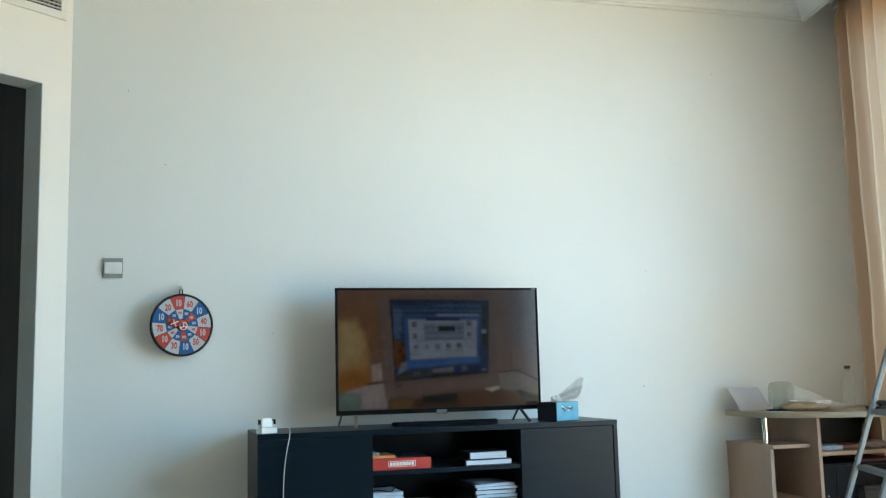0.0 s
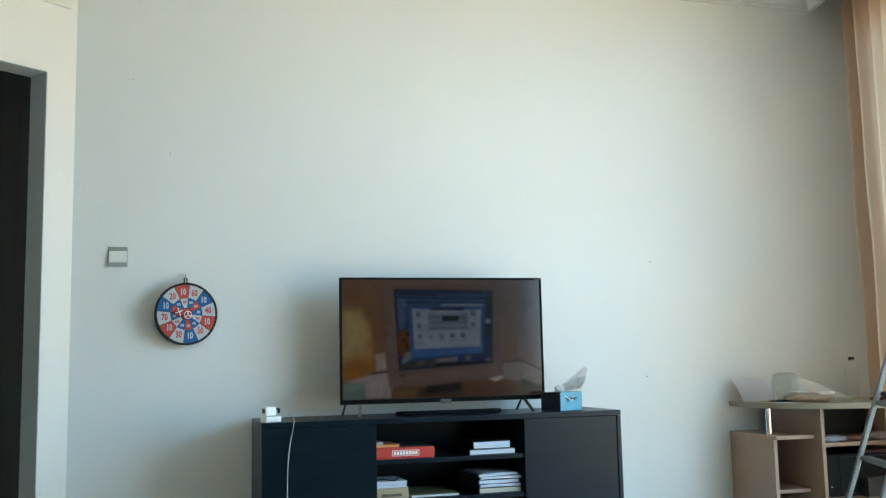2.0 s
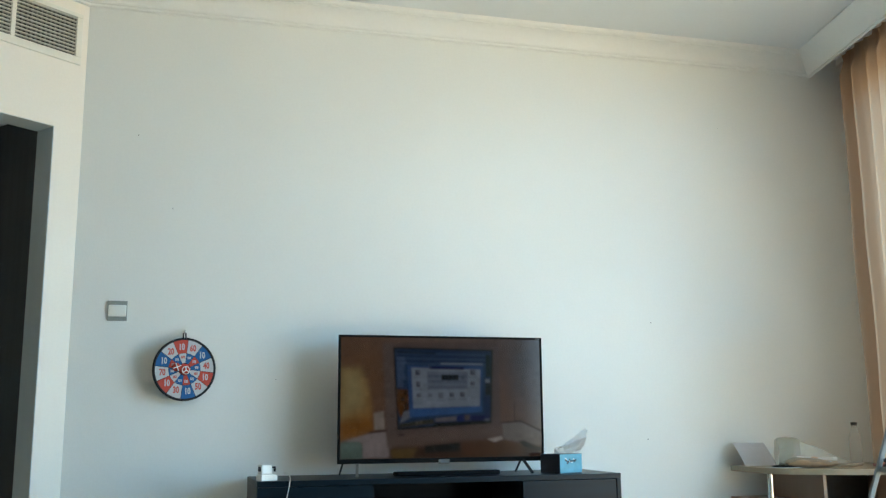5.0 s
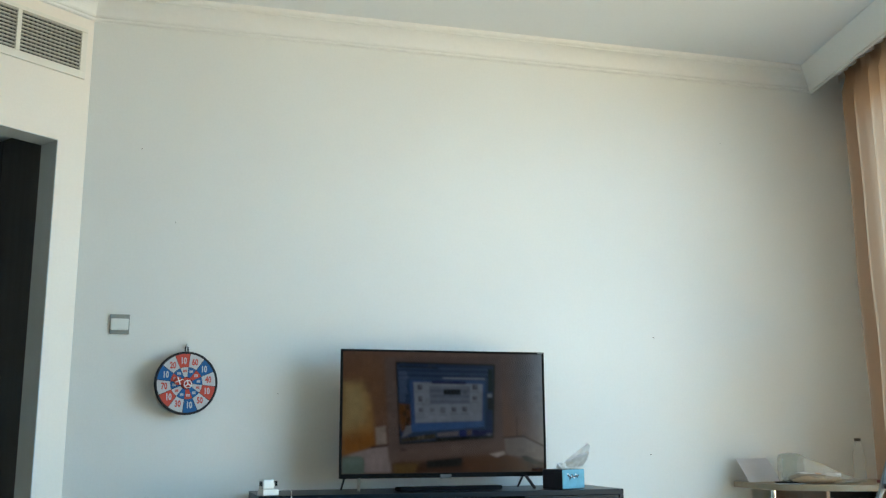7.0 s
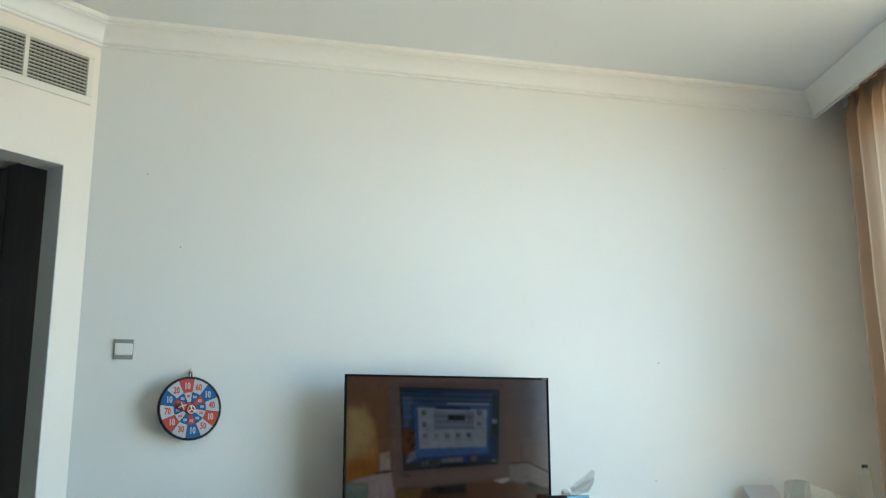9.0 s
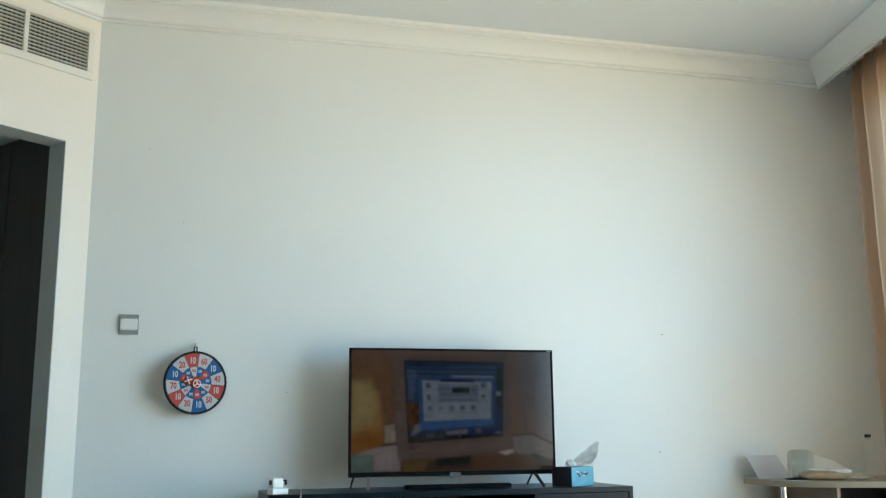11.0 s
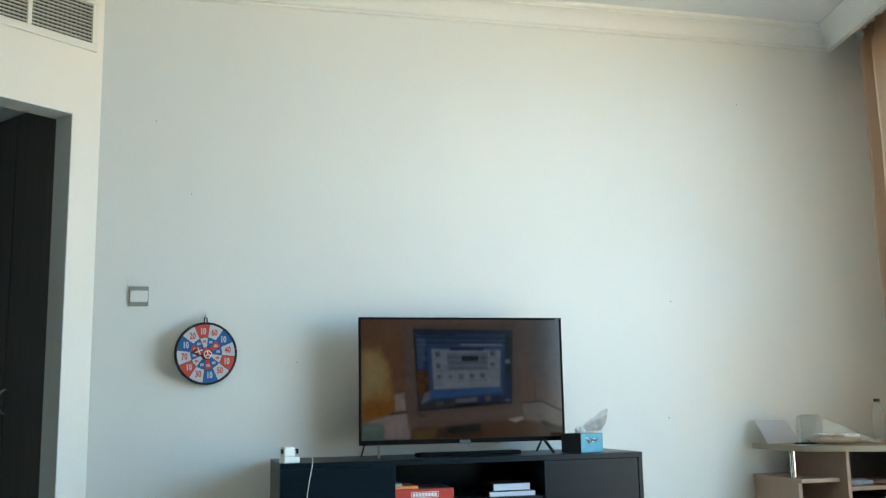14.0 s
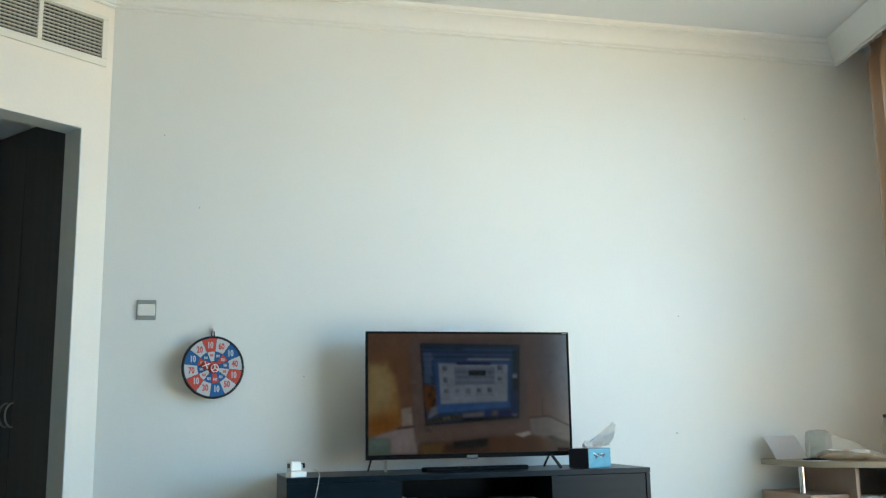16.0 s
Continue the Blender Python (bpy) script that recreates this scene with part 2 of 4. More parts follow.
def lathe(profile, sides=24):
    """A turned body from (radius, height) pairs."""
    bm = bmesh.new()
    rings = [[bm.verts.new((r * math.cos(a), r * math.sin(a), z)) for a in (2 * math.pi * j / sides for j in range(sides))] for r, z in profile]
    for r0, r1 in zip(rings, rings[1:]):
        for j in range(sides):
            bm.faces.new((r0[j], r0[(j + 1) % sides], r1[(j + 1) % sides], r1[j]))
    bm.faces.new(rings[0][::-1])
    bm.faces.new(rings[-1])
    return bm


def smooth_curve(points, steps=10):
    """A soft line through points."""
    pts = [Vector(p) for p in points]
    out = []
    for i in range(len(pts) - 1):
        a, b, c, d = pts[max(i - 1, 0)], pts[i], pts[i + 1], pts[min(i + 2, len(pts) - 1)]
        for s in range(steps):
            t = s / steps
            out.append(0.5 * (2 * b + (c - a) * t + (2 * a - 5 * b + 4 * c - d) * t * t + (3 * b - a - 3 * c + d) * t ** 3))
    return out + [pts[-1]]


def lettering(name, words, size, m, mat, parent, depth=0.0004, bold=0.028):
    """Words in the built-in font, centred, as a mesh."""
    cu = bpy.data.curves.new(name, "FONT")
    cu.body, cu.size, cu.extrude, cu.align_x, cu.align_y = words, size, depth, "CENTER", "CENTER"
    cu.resolution_u, cu.offset = 2, size * bold
    tmp = bpy.data.objects.new(name + "_tmp", cu)
    scene.collection.objects.link(tmp)
    bpy.context.view_layer.update()
    me = bpy.data.meshes.new_from_object(tmp.evaluated_get(bpy.context.evaluated_depsgraph_get()))
    bpy.data.objects.remove(tmp)
    me.materials.clear()
    me.materials.append(mat)
    ob = new(name, me)
    ob.parent, ob.matrix_local = parent, m
    return ob


# ---- setting ----
def wall(name, p, q, thick, height, openings=(), label="", base=0.0, paint=M_WALL):
    """A wall from p to q with the room on its right-hand side; openings are (from, to, low, high) along it."""
    p, q = Vector((*p, 0)), Vector((*q, 0))
    d = (q - p).normalized()
    length = (q - p).length
    m = Matrix((d, Vector((-d.y, d.x, 0)), Vector((0, 0, 1)))).transposed().to_4x4()
    m.translation = p
    bm = bmesh.new()
    at = 0.0
    for a, b, low, high in sorted(openings):
        add_box(bm, at, a, 0, thick, base, height)
        if low > base:
            add_box(bm, a, b, 0, thick, base, low)
        if high < height:
            add_box(bm, a, b, 0, thick, high, height)
        at = b
    add_box(bm, at, length, 0, thick, base, height)
    bmesh.ops.remove_doubles(bm, verts=bm.verts, dist=0.0001)
    ob = part(name, bm, paint)
    ob.matrix_world = m
    return tagged(ob, label, "wall", kind="structure")


def slant_point(u, z, off=0.0):
    """A point u metres along the slanting wall from the corner; off: metres into the room."""
    return Vector((CORNER[0] + SLANT[0] * u - SLANT[1] * off, CORNER[1] + SLANT[1] * u + SLANT[0] * off, z))


SLANT_M = Matrix((Vector((-SLANT[0], -SLANT[1], 0)), Vector((-SLANT[1], SLANT[0], 0)) * -1, Vector((0, 0, 1)))).transposed().to_4x4()
SLANT_M.translation = (CORNER[0], CORNER[1], 0)      # x towards the corner, y into the wall, z up
BACK_Y = -3.0
side_len = (WALL_Y - BACK_Y) / -SIDE[1]
side_end = side_point(side_len, 0)
SLANT_LEN = 3.7
slant_end = slant_point(SLANT_LEN, 0)
T, T_SLANT = 0.15, 0.124

wall("wall_north", CORNER, (RIGHT[0] + 0.2, RIGHT[1]), T, CEIL + 0.1, label="plain off-white painted wall behind the television")
wall("wall_slant", (slant_end.x, slant_end.y), CORNER, T_SLANT, CEIL + 0.1, [(SLANT_LEN - 1.06, SLANT_LEN - 0.130, 0, 2.158)], "slanting wall with a doorway and vent, warm light put into its cream tint", paint=M_WALL_WARM)
wall("wall_west", (slant_end.x, BACK_Y), (slant_end.x, slant_end.y), T, CEIL + 0.1, label="plain side wall, tinted cream to warm the bounced light", paint=M_WALL_WARM)
wall("wall_south", (side_end.x, BACK_Y), (slant_end.x, BACK_Y), T, CEIL + 0.1, label="plain rear wall, tinted cream to warm the bounced light", paint=M_WALL_WARM)
wall("wall_east", RIGHT, (side_end.x, side_end.y), T, CEIL + 0.1, [WIN], "off-white painted wall with a wide window")

slab = [(-5.0, -3.3), (side_end.x + 0.1, -3.3), (side_end.x + 0.15, side_end.y), (RIGHT[0] + 0.15, RIGHT[1]), (RIGHT[0] + 0.15, 8.0), (-5.0, 8.0)]
tagged(part("floor", prism(slab, -0.15, 0.0), M_FLOOR), "pale beige tiled floor", "floor", kind="structure")
tagged(part("ceiling", box(-3.6, 4.2, -3.3, 4.40, CEIL, CEIL + 0.12), M_CEIL), "smooth white painted ceiling", "ceiling", kind="structure")


def reveal_boards():
    """Added boards round the doorway's reveal, greyed for its shade: two jambs, a head."""
    ob = thing("trim_reveal_shade", SLANT_M, "thin grey boards added to darken the doorway reveal", "door lining", kind="structure")
    inner = T_SLANT - 0.001
    part("jamb", box(-0.1325, -0.1298, 0.001, inner, 0.0, 2.1580, 0.0), M_REVEAL_SHADE, ob)
    part("jamb", box(-1.0602, -1.0575, 0.001, inner, 0.0, 2.1580, 0.0), M_REVEAL_SHADE, ob)
    part("head", box(-1.0575, -0.1325, 0.001, inner, 2.1553, 2.1582, 0.0), M_REVEAL_SHADE, ob)


reveal_boards()


def cornice():
    """A coved plaster cornice along the slanting wall, the wall behind the television and the pelmet."""
    cove = [(0.022 + 0.048 * (1 - math.cos(a)), CORNICE + 0.024 + 0.062 * math.sin(a)) for a in (math.pi / 2 * i / 10 for i in range(11))]
    profile = [(-0.004, CORNICE), (0.011, CORNICE), (0.015, CORNICE + 0.004), (0.015, CORNICE + 0.011), (0.010, CORNICE + 0.014), (0.018, CORNICE + 0.017), (0.022, CORNICE + 0.024)] + cove[1:]
    profile += [(0.074, CORNICE + 0.088), (0.074, CORNICE + 0.094), (0.082, CORNICE + 0.096), (0.088, CORNICE + 0.102), (0.091, CORNICE + 0.110), (0.091, CEIL + 0.004), (-0.004, CEIL + 0.004)]
    k = (WALL_Y - BACK_Y) / -SIDE[1]
    run = [Vector((slant_end.x, BACK_Y)), Vector((slant_end.x, slant_end.y)), Vector(CORNER), Vector(PELMET), Vector((PELMET[0] + SIDE[0] * k, BACK_Y))]
    # one soft slope, with an open joint under the ceiling
    plain = [(-0.004, CORNICE)] + [(0.010 + 0.081 * (i / 16) ** 1.25, CORNICE + 0.111 * i / 16) for i in range(17)] + [(0.070, CEIL - 0.004), (0.070, CEIL + 0.004), (-0.004, CEIL + 0.004)]

    def strip(i0, i1, outline, name):
        bm = bmesh.new()
        rings = []
        for i in range(i0, i1 + 1):
            p = run[i]
            before = (run[i] - run[i - 1]).normalized() if i else None
            after = (run[i + 1] - run[i]).normalized() if i < len(run) - 1 else None
            n0 = Vector((before.y, -before.x)) if before else Vector((after.y, -after.x))
            n1 = Vector((after.y, -after.x)) if after else n0
            mitre = (n0 + n1) / (1 + n0.dot(n1))
            rings.append([bm.verts.new((p.x + mitre.x * a, p.y + mitre.y * a, z)) for a, z in outline])
        for r0, r1 in zip(rings, rings[1:]):
            for j in range(len(outline)):
                bm.faces.new((r0[j], r0[(j + 1) % len(outline)], r1[(j + 1) % len(outline)], r1[j]))
        bm.faces.new(rings[0])
        bm.faces.new(rings[-1][::-1])
        return part(name, bm, M_PLASTER)

    tagged(strip(0, 3, profile, "cornice"), "white moulded plaster cornice with a deep cove", "cornice", kind="structure")
    tagged(strip(3, 4, plain, "cornice"), "plain sloping white cornice along the pelmet", "cornice", kind="structure")


cornice()


# the pelmet board hides the curtain's head
pel = Matrix((Vector((*SIDE, 0)), Vector((-SIDE[1], SIDE[0], 0)), Vector((0, 0, 1)))).transposed().to_4x4()
pel.translation = (*PELMET, 0)
ob = part("pelmet", box(0.0, side_len, 0.0, 0.012, CORNICE - 0.005, CEIL, 0.0), M_PLASTER)
ob.matrix_world = pel
tagged(ob, "white plaster pelmet above the curtain", "pelmet", kind="structure")


# the window that lights the room
def window():
    m = Matrix((Vector((*SIDE, 0)), Vector((-SIDE[1], SIDE[0], 0)), Vector((0, 0, 1)))).transposed().to_4x4()
    m.translation = (*RIGHT, 0)
    ob = thing("window_1", m, "wide white-framed window in the side wall", "window", kind="structure")
    a, b, low, high = WIN
    part("window_sill", box(a, b, -0.03, 0.10, low, low + 0.02, 0.003), M_PAINTED_METAL, ob)
    part("window_frame", box(a, b, 0.05, 0.09, high - 0.04, high, 0.002), M_PAINTED_METAL, ob)
    for k in range(2):
        u = a + (b - a - 0.04) * k
        part("window_frame", box(u, u + 0.04, 0.05, 0.09, low + 0.02, high - 0.04, 0.002), M_PAINTED_METAL, ob)


window()


# the dark passage behind the doorway
def passage():
    p, f = slant_point(0.0, 0), slant_point(1.5, 0)
    out = Vector((SLANT[1], -SLANT[0], 0))
    add = lambda v, k: (v.x + out.x * k, v.y + out.y * k)
    q0, q1 = add(f, 2.9), add(slant_point(-0.62, 0), 2.9)
    r0 = add(f, T_SLANT)
    wall("wall_passage_west", r0, q0, 0.1, 2.75, label="passage wall with the dimness put into its grey", paint=M_PASSAGE_DIM)
    wall("wall_passage_north", q0, q1, 0.1, 2.75, label="passage end wall with the dimness put into its grey", paint=M_PASSAGE_DIM)
    wall("wall_passage_east", q1, add(slant_point(-0.62, 0), 0.42), 0.1, 2.75, label="passage wall with the dimness put into its grey", paint=M_PASSAGE_DIM)
    bm = prism([r0, q0, q1, (0.30, 4.41), (-0.45, 4.41), add(p, T_SLANT + 0.002)], HALL_CEIL, HALL_CEIL + 0.1)
    tagged(part("ceiling_passage", bm, M_CEIL), "shaded white passage ceiling", "ceiling", kind="structure")


HALL_CEIL = 2.26
passage()


def wardrobe():
    """A tall dark fitted wardrobe in the passage, with bowed steel handles."""
    m = SLANT_M.copy()
    at = slant_point(0.105, 0, -0.165)
    m.translation = at
    # x into the cabinet, y along its front, away from the doorway
    ob = thing("wardrobe", m, "tall dark brown fitted wardrobe with bowed steel handles", "wardrobe")
    part("body", box(0.022, 0.55, 0.02, 1.72, 0.0, HALL_CEIL - 0.002, 0.001), M_DARKWOOD, ob)
    w = 0.42
    first = SEAM - w
    for k in range(4):
        y0 = first + w * k
        lo, hi = max(y0 + 0.002, 0.0), y0 + w - 0.002
        door = part("door", box(0.0, 0.02, lo, hi, 0.08, HALL_CEIL - 0.004, 0.002), M_DARKWOOD, ob)
        y = hi - 0.024 if k % 2 == 0 else lo + 0.024
        arc = [(-0.005 - 0.035 * math.sin(math.pi * i / 12), y, 0.963 + 0.052 * math.cos(math.pi * i / 12)) for i in range(13)]
        part("handle", tube(arc, 0.0045, 8), M_STEEL, door, "bowed steel handle", smooth=True)


SEAM = 0.33
wardrobe()


# ---- vent ----
def vent():
    """A white two-way return-air grille high on the slanting wall."""
    ob = thing("air_vent", SLANT_M, "white metal air-conditioning grille with fine slats", "vent")
    x1, z0, z1 = -0.033, 2.452, 2.683
    bays, wide, bar = 3, 0.275, 0.019
    inner = -0.0615
    x0 = inner - bays * wide - (bays - 1) * bar - 0.03
    # The wall is solid here: a black sheet stands for the shaded depth.
    part("dark_backing", box(x0 + 0.02, inner + 0.01, -0.003, -0.0005, z0 + 0.02, z1 - 0.012), M_VENT_DARK, ob)
    part("frame", box(x0, x1, -0.012, 0.0, 2.663, z1, 0.002), M_PAINTED_METAL, ob)
    part("frame", box(x0, x1, -0.012, 0.0, z0, 2.486, 0.002), M_PAINTED_METAL, ob)
    part("frame", box(inner, x1, -0.012, 0.0, 2.486, 2.663, 0.002), M_PAINTED_METAL, ob)
    part("frame", box(x0, x0 + 0.03, -0.012, 0.0, 2.486, 2.663, 0.002), M_PAINTED_METAL, ob)
    slat, blade = None, None
    for k in range(bays):
        b = inner - k * (wide + bar)
        a = b - wide
        if k < bays - 1:
            part("mullion", box(a - bar, a, -0.013, -0.001, 2.486, 2.663, 0.001), M_PAINTED_METAL, ob)
        for i in range(11):
            z = 2.4945 + 0.016 * i
            if slat is None:
                slat = part("slat", add_box(box(0, wide, -0.0040, 0.0040, -0.0008, 0.0008, 0.0, pose(0, -0.0085, 0.0004, 0, 0, 0)), 0, wide, -0.0136, -0.0120, 0.0006, 0.0039), M_SLAT, ob)
                slat.location = (a, 0, z)
                slat_mesh = slat.data
            else:
                s = new("slat", slat_mesh)
                s.parent, s.location = ob, (a, 0, z)
        for i in range(13):
            x = a + 0.0105 + 0.0212 * i
            if blade is None:
                blade = box(-0.0042, 0.0042, -0.0040, -0.0032, 2.487, 2.662)
                first = part("blade", blade, M_BLADE, ob)
                first.location, blade_mesh = (x, 0, 0), first.data
            else:
                s = new("blade", blade_mesh)
                s.parent, s.location = ob, (x, 0, 0)


vent()


# ---- curtain ----
def curtain():
    base = side_point(0.164, 0, -0.160)
    m = Matrix((Vector((*SIDE, 0)), Vector((-SIDE[1], SIDE[0], 0)), Vector((0, 0, 1)))).transposed().to_4x4()
    m.translation = base
    ob = thing("curtain", m, "tan cloth curtain hanging in loose pleats, glowing with daylight", "curtain")
    rng = random.Random(4)
    length, cols, rows, top = 1.02, 420, 70, 2.838
    bends = [rng.uniform(-1, 1) for _ in range(8)]
    bm = bmesh.new()
    grid = []
    for j in range(rows + 1):
        z = 0.03 + (top - 0.03) * j / rows
        h = j / rows
        # gathered tightly in the heading, opening into broad soft folds below it
        head = max(0.0, min(1.0, (z - (top - 0.16)) / 0.06))
        open_ = 1 - 0.30 * head - 0.35 * math.exp(-((z - (top - 0.09)) / 0.03) ** 2)
        line = []
        for i in range(cols + 1):
            u = length * i / cols
            wander = 0.10 * math.sin(u * 13 + bends[0]) + 0.07 * math.sin(u * 31 + h * 2.3 + bends[1]) + 0.10 * (1 - h) * math.sin(u * 9 + h * 3 + bends[4])
            s = 2 * math.pi * (u / 0.118 + wander)
            amp = (0.034 + 0.007 * math.sin(u * 19 + bends[2])) * open_
            small = 0.009 * math.sin(2 * s + 1.1 + 1.7 * h + bends[3]) + 0.004 * math.sin(3.1 * s + 4 * h) * (1 - head)
            off = amp * math.sin(s) + small + 0.007 * noise.noise((u * 8, h * 6, 3.1)) + 0.004 * head * math.sin(5 * s)
            off += 0.15 * max(0.0, 1 - u / 0.075) ** 2     # the unseen end turns back to the wall, added to block stray daylight
            line.append(bm.verts.new((u + 0.009 * math.sin(s + 1.3) * open_ + 0.012 * (1 - h) * math.sin(u * 15), off, z)))
        grid.append(line)
    for a, b in zip(grid, grid[1:]):
        for i in range(cols):
            bm.faces.new((a[i], a[i + 1], b[i + 1], b[i]))
    part("cloth", bm, M_CURTAIN, ob, "tan woven cloth", smooth=True)
    # heading tape, drooping off its hooks
    bm = bmesh.new()
    tape = []
    for i in range(61):
        u = 0.02 + 0.98 * i / 60
        sag = 0.004 * math.sin(u * 31) + 0.003 * math.sin(u * 67)
        y = -0.045 + 0.012 * math.sin(u * 70)
        tape.append([bm.verts.new((u, y, 2.800 + sag)), bm.verts.new((u + 0.003, y - 0.004, 2.784 + sag)), bm.verts.new((u, y + 0.003, 2.784 + sag)), bm.verts.new((u, y + 0.003, 2.800 + sag))])
    for a, b in zip(tape, tape[1:]):
        for k in range(4):
            bm.faces.new((a[k], a[(k + 1) % 4], b[(k + 1) % 4], b[k]))
    part("heading_tape", bm, M_TISSUE, ob, "loose white heading tape")
    part("track", box(-0.15, 3.6, 0.045, 0.066, 2.815, 2.849, 0.002), M_PLASTIC_WHITE, ob, "white curtain track")


curtain()


# ---- wall fittings ----
def light_switch():
    ob = thing("light_switch", pose(-0.273, WALL_Y, 1.393), "white rocker light switch in a grey frame", "switch")
    part("frame", box(-0.037, 0.043, -0.009, 0.0, -0.042, 0.042, 0.003), M_PLASTIC_GREY, ob, "grey surround")
    part("rocker", box(-0.032, 0.0395, -0.014, -0.006, -0.025, 0.024, 0.005), M_PLASTIC_WHITE, ob, "white rocker")


light_switch()


def nail_holes():
    for x, z, r, tilt, mat in ((2.200, 1.391, 0.0032, 0, M_INK), (2.158, 0.835, 0.0034, 10, M_INK), (-0.063, 1.845, 0.0028, 80, M_FILLER),
                               (-0.220, 2.166, 0.0028, 70, M_FILLER), (2.633, 2.409, 0.0022, 20, M_FILLER), (0.398, 1.11, 0.0024, 0, M_FILLER)):
        bm = lathe([(r * 0.85, 0.0), (r * 0.8, 0.0006), (r * 0.5, 0.0008), (r * 0.2, 0.0003)], 10)
        ob = part("nail_hole", bm, mat)
        ob.matrix_world = pose(x, WALL_Y, z, 90) @ pose(0, 0, 0, 0, 0, tilt) @ Matrix.Diagonal((1.5, 0.6, 1, 1))
        tagged(ob, "small dark nail hole in the painted wall", "nail hole", "nail holes in the wall")


M_FILLER = material("grey_filler", (0.20, 0.20, 0.19), 0.8)
nail_holes()


def dartboard():
    """A soft round target of twelve wedges with an inner ring, hung on a hook."""
    R = 0.132
    tilt = pose(0.0115, WALL_Y - 0.040, 1.148, 0, 0, 14) @ pose(0, 0, 0, 90, 0, 0) @ pose(0, 0, 0, 0, 0, 1.5)
    ob = thing("dartboard", tilt, "round red, white and blue felt dartboard with black edge", "dartboard")
    # z of the board points into the room, y up
    part("backing", lathe([(R - 0.004, -0.006), (R - 0.001, -0.004), (R - 0.001, 0.004), (R - 0.004, 0.005)], 64), M_BOARD_BLACK, ob, "black backing")
    ring = bmesh.new()
    n = 96
    loops = [[ring.verts.new((r * math.cos(2 * math.pi * i / n), r * math.sin(2 * math.pi * i / n), z)) for i in range(n)] for r, z in ((R - 0.0105, 0.005), (R - 0.008, 0.0085), (R, 0.007), (R, -0.005), (R - 0.006, -0.006))]
    for a, b in zip(loops, loops[1:]):
        for i in range(n):
            ring.faces.new((a[i], a[(i + 1) % n], b[(i + 1) % n], b[i]))
    part("rim", ring, M_BOARD_BLACK, ob, "black bound rim", smooth=True)

    def wedge(r0, r1, a0, a1, z0, z1):
        steps = 7
        outline = [(r1 * math.cos(a0 + (a1 - a0) * i / steps), r1 * math.sin(a0 + (a1 - a0) * i / steps)) for i in range(steps + 1)]
        outline += [(r0 * math.cos(a1 + (a0 - a1) * i / steps), r0 * math.sin(a1 + (a0 - a1) * i / steps)) for i in range(steps + 1)]
        return prism(outline, z0, z1)

    outer = [("10", "r"), ("60", "w"), ("10", "b"), ("40", "w"), ("10", "r"), ("50", "w"), ("10", "b"), ("30", "w"), ("10", "r"), ("70", "w"), ("10", "b"), ("20", "w")]
    colour = {"r": M_BOARD_RED, "w": M_BOARD_WHITE, "b": M_BOARD_BLUE}
    inner = "wbrbwbrbwbrb"
    step = 2 * math.pi / 12
    mid = 0.067
    for i, (word, c) in enumerate(outer):
        centre = radians(98) - step * i
        a0, a1 = centre - step / 2 + 0.010, centre + step / 2 - 0.010
        w = part("wedge", wedge(mid + 0.0006, R - 0.009, a0, a1, 0.0045, 0.0062), colour[c], ob)
        r = 0.093
        lettering("number", word, 0.037, Matrix.Translation((r * math.cos(centre), r * math.sin(centre), 0.0064)) @ Matrix.Diagonal((0.70, 1.0, 1, 1)), M_BOARD_RED if c == "w" else M_BOARD_WHITE, w, bold=0.034)
        w = part("inner_wedge", wedge(0.026, mid - 0.0006, a0 + 0.004, a1 - 0.004, 0.0045, 0.0062), colour[inner[i]], ob)
        bars = bmesh.new()
        for k in range(3):
            x = 0.0052 * (k - 1)
            add_box(bars, x - 0.0018, x + 0.0018, -0.0055, 0.0055, 0.0, 0.0005)
        bars.transform(Matrix.Translation((0.051 * math.cos(centre), 0.051 * math.sin(centre), 0.0064)))
        part("number_bars", bars, M_BOARD_RED if inner[i] == "w" else M_BOARD_WHITE, w)
    part("bullseye_ring", wedge(0.012, 0.025, 0, 2 * math.pi - 0.001, 0.0045, 0.0062), M_BOARD_RED, ob)
    part("bullseye", lathe([(0.0115, 0.0045), (0.0115, 0.0062)], 24), M_BOARD_WHITE, ob)
    # two throwing darts stuck near the middle, seen from behind
    for x, y, a, ringed in ((-0.035, 0.009, 20, False), (0.002, -0.005, 95, True)):
        body = part("dart_body", lathe([(0.016, 0.0064), (0.0175, 0.010), (0.016, 0.017), (0.010, 0.021), (0.004, 0.022)], 20), M_BOARD_RED, ob, "red dart body")
        body.location = (x, y, 0)
        flight = bmesh.new()
        for k in range(3 if ringed else 4):
            add_box(flight, 0.0, 0.017, -0.0016, 0.0016, 0.017, 0.027, 0.0, pose(0, 0, 0, 0, 0, a + (120 if ringed else 90) * k))
        if ringed:
            loop = [(0.0155 * math.cos(t), 0.0155 * math.sin(t)) for t in (2 * math.pi * i / 20 for i in range(20))]
            for p, q in zip(loop, loop[1:] + loop[:1]):
                add_box(flight, 0.0, (Vector(q) - Vector(p)).length + 0.001, -0.0015, 0.0015, 0.021, 0.025, 0.0, Matrix.Translation((p[0], p[1], 0)) @ Matrix.Rotation(math.atan2(q[1] - p[1], q[0] - p[0]), 4, "Z"))
        part("dart_flight", flight, M_WHITE_INK, body, "white plastic dart flight")
    part("hanging_loop", tube([(-0.006, R - 0.004, 0.0), (-0.005, R + 0.018, 0.001), (0.0, R + 0.024, 0.001), (0.005, R + 0.018, 0.001), (0.006, R - 0.004, 0.0)], 0.0029, 8), M_BOARD_BLACK, ob, "black cord loop")
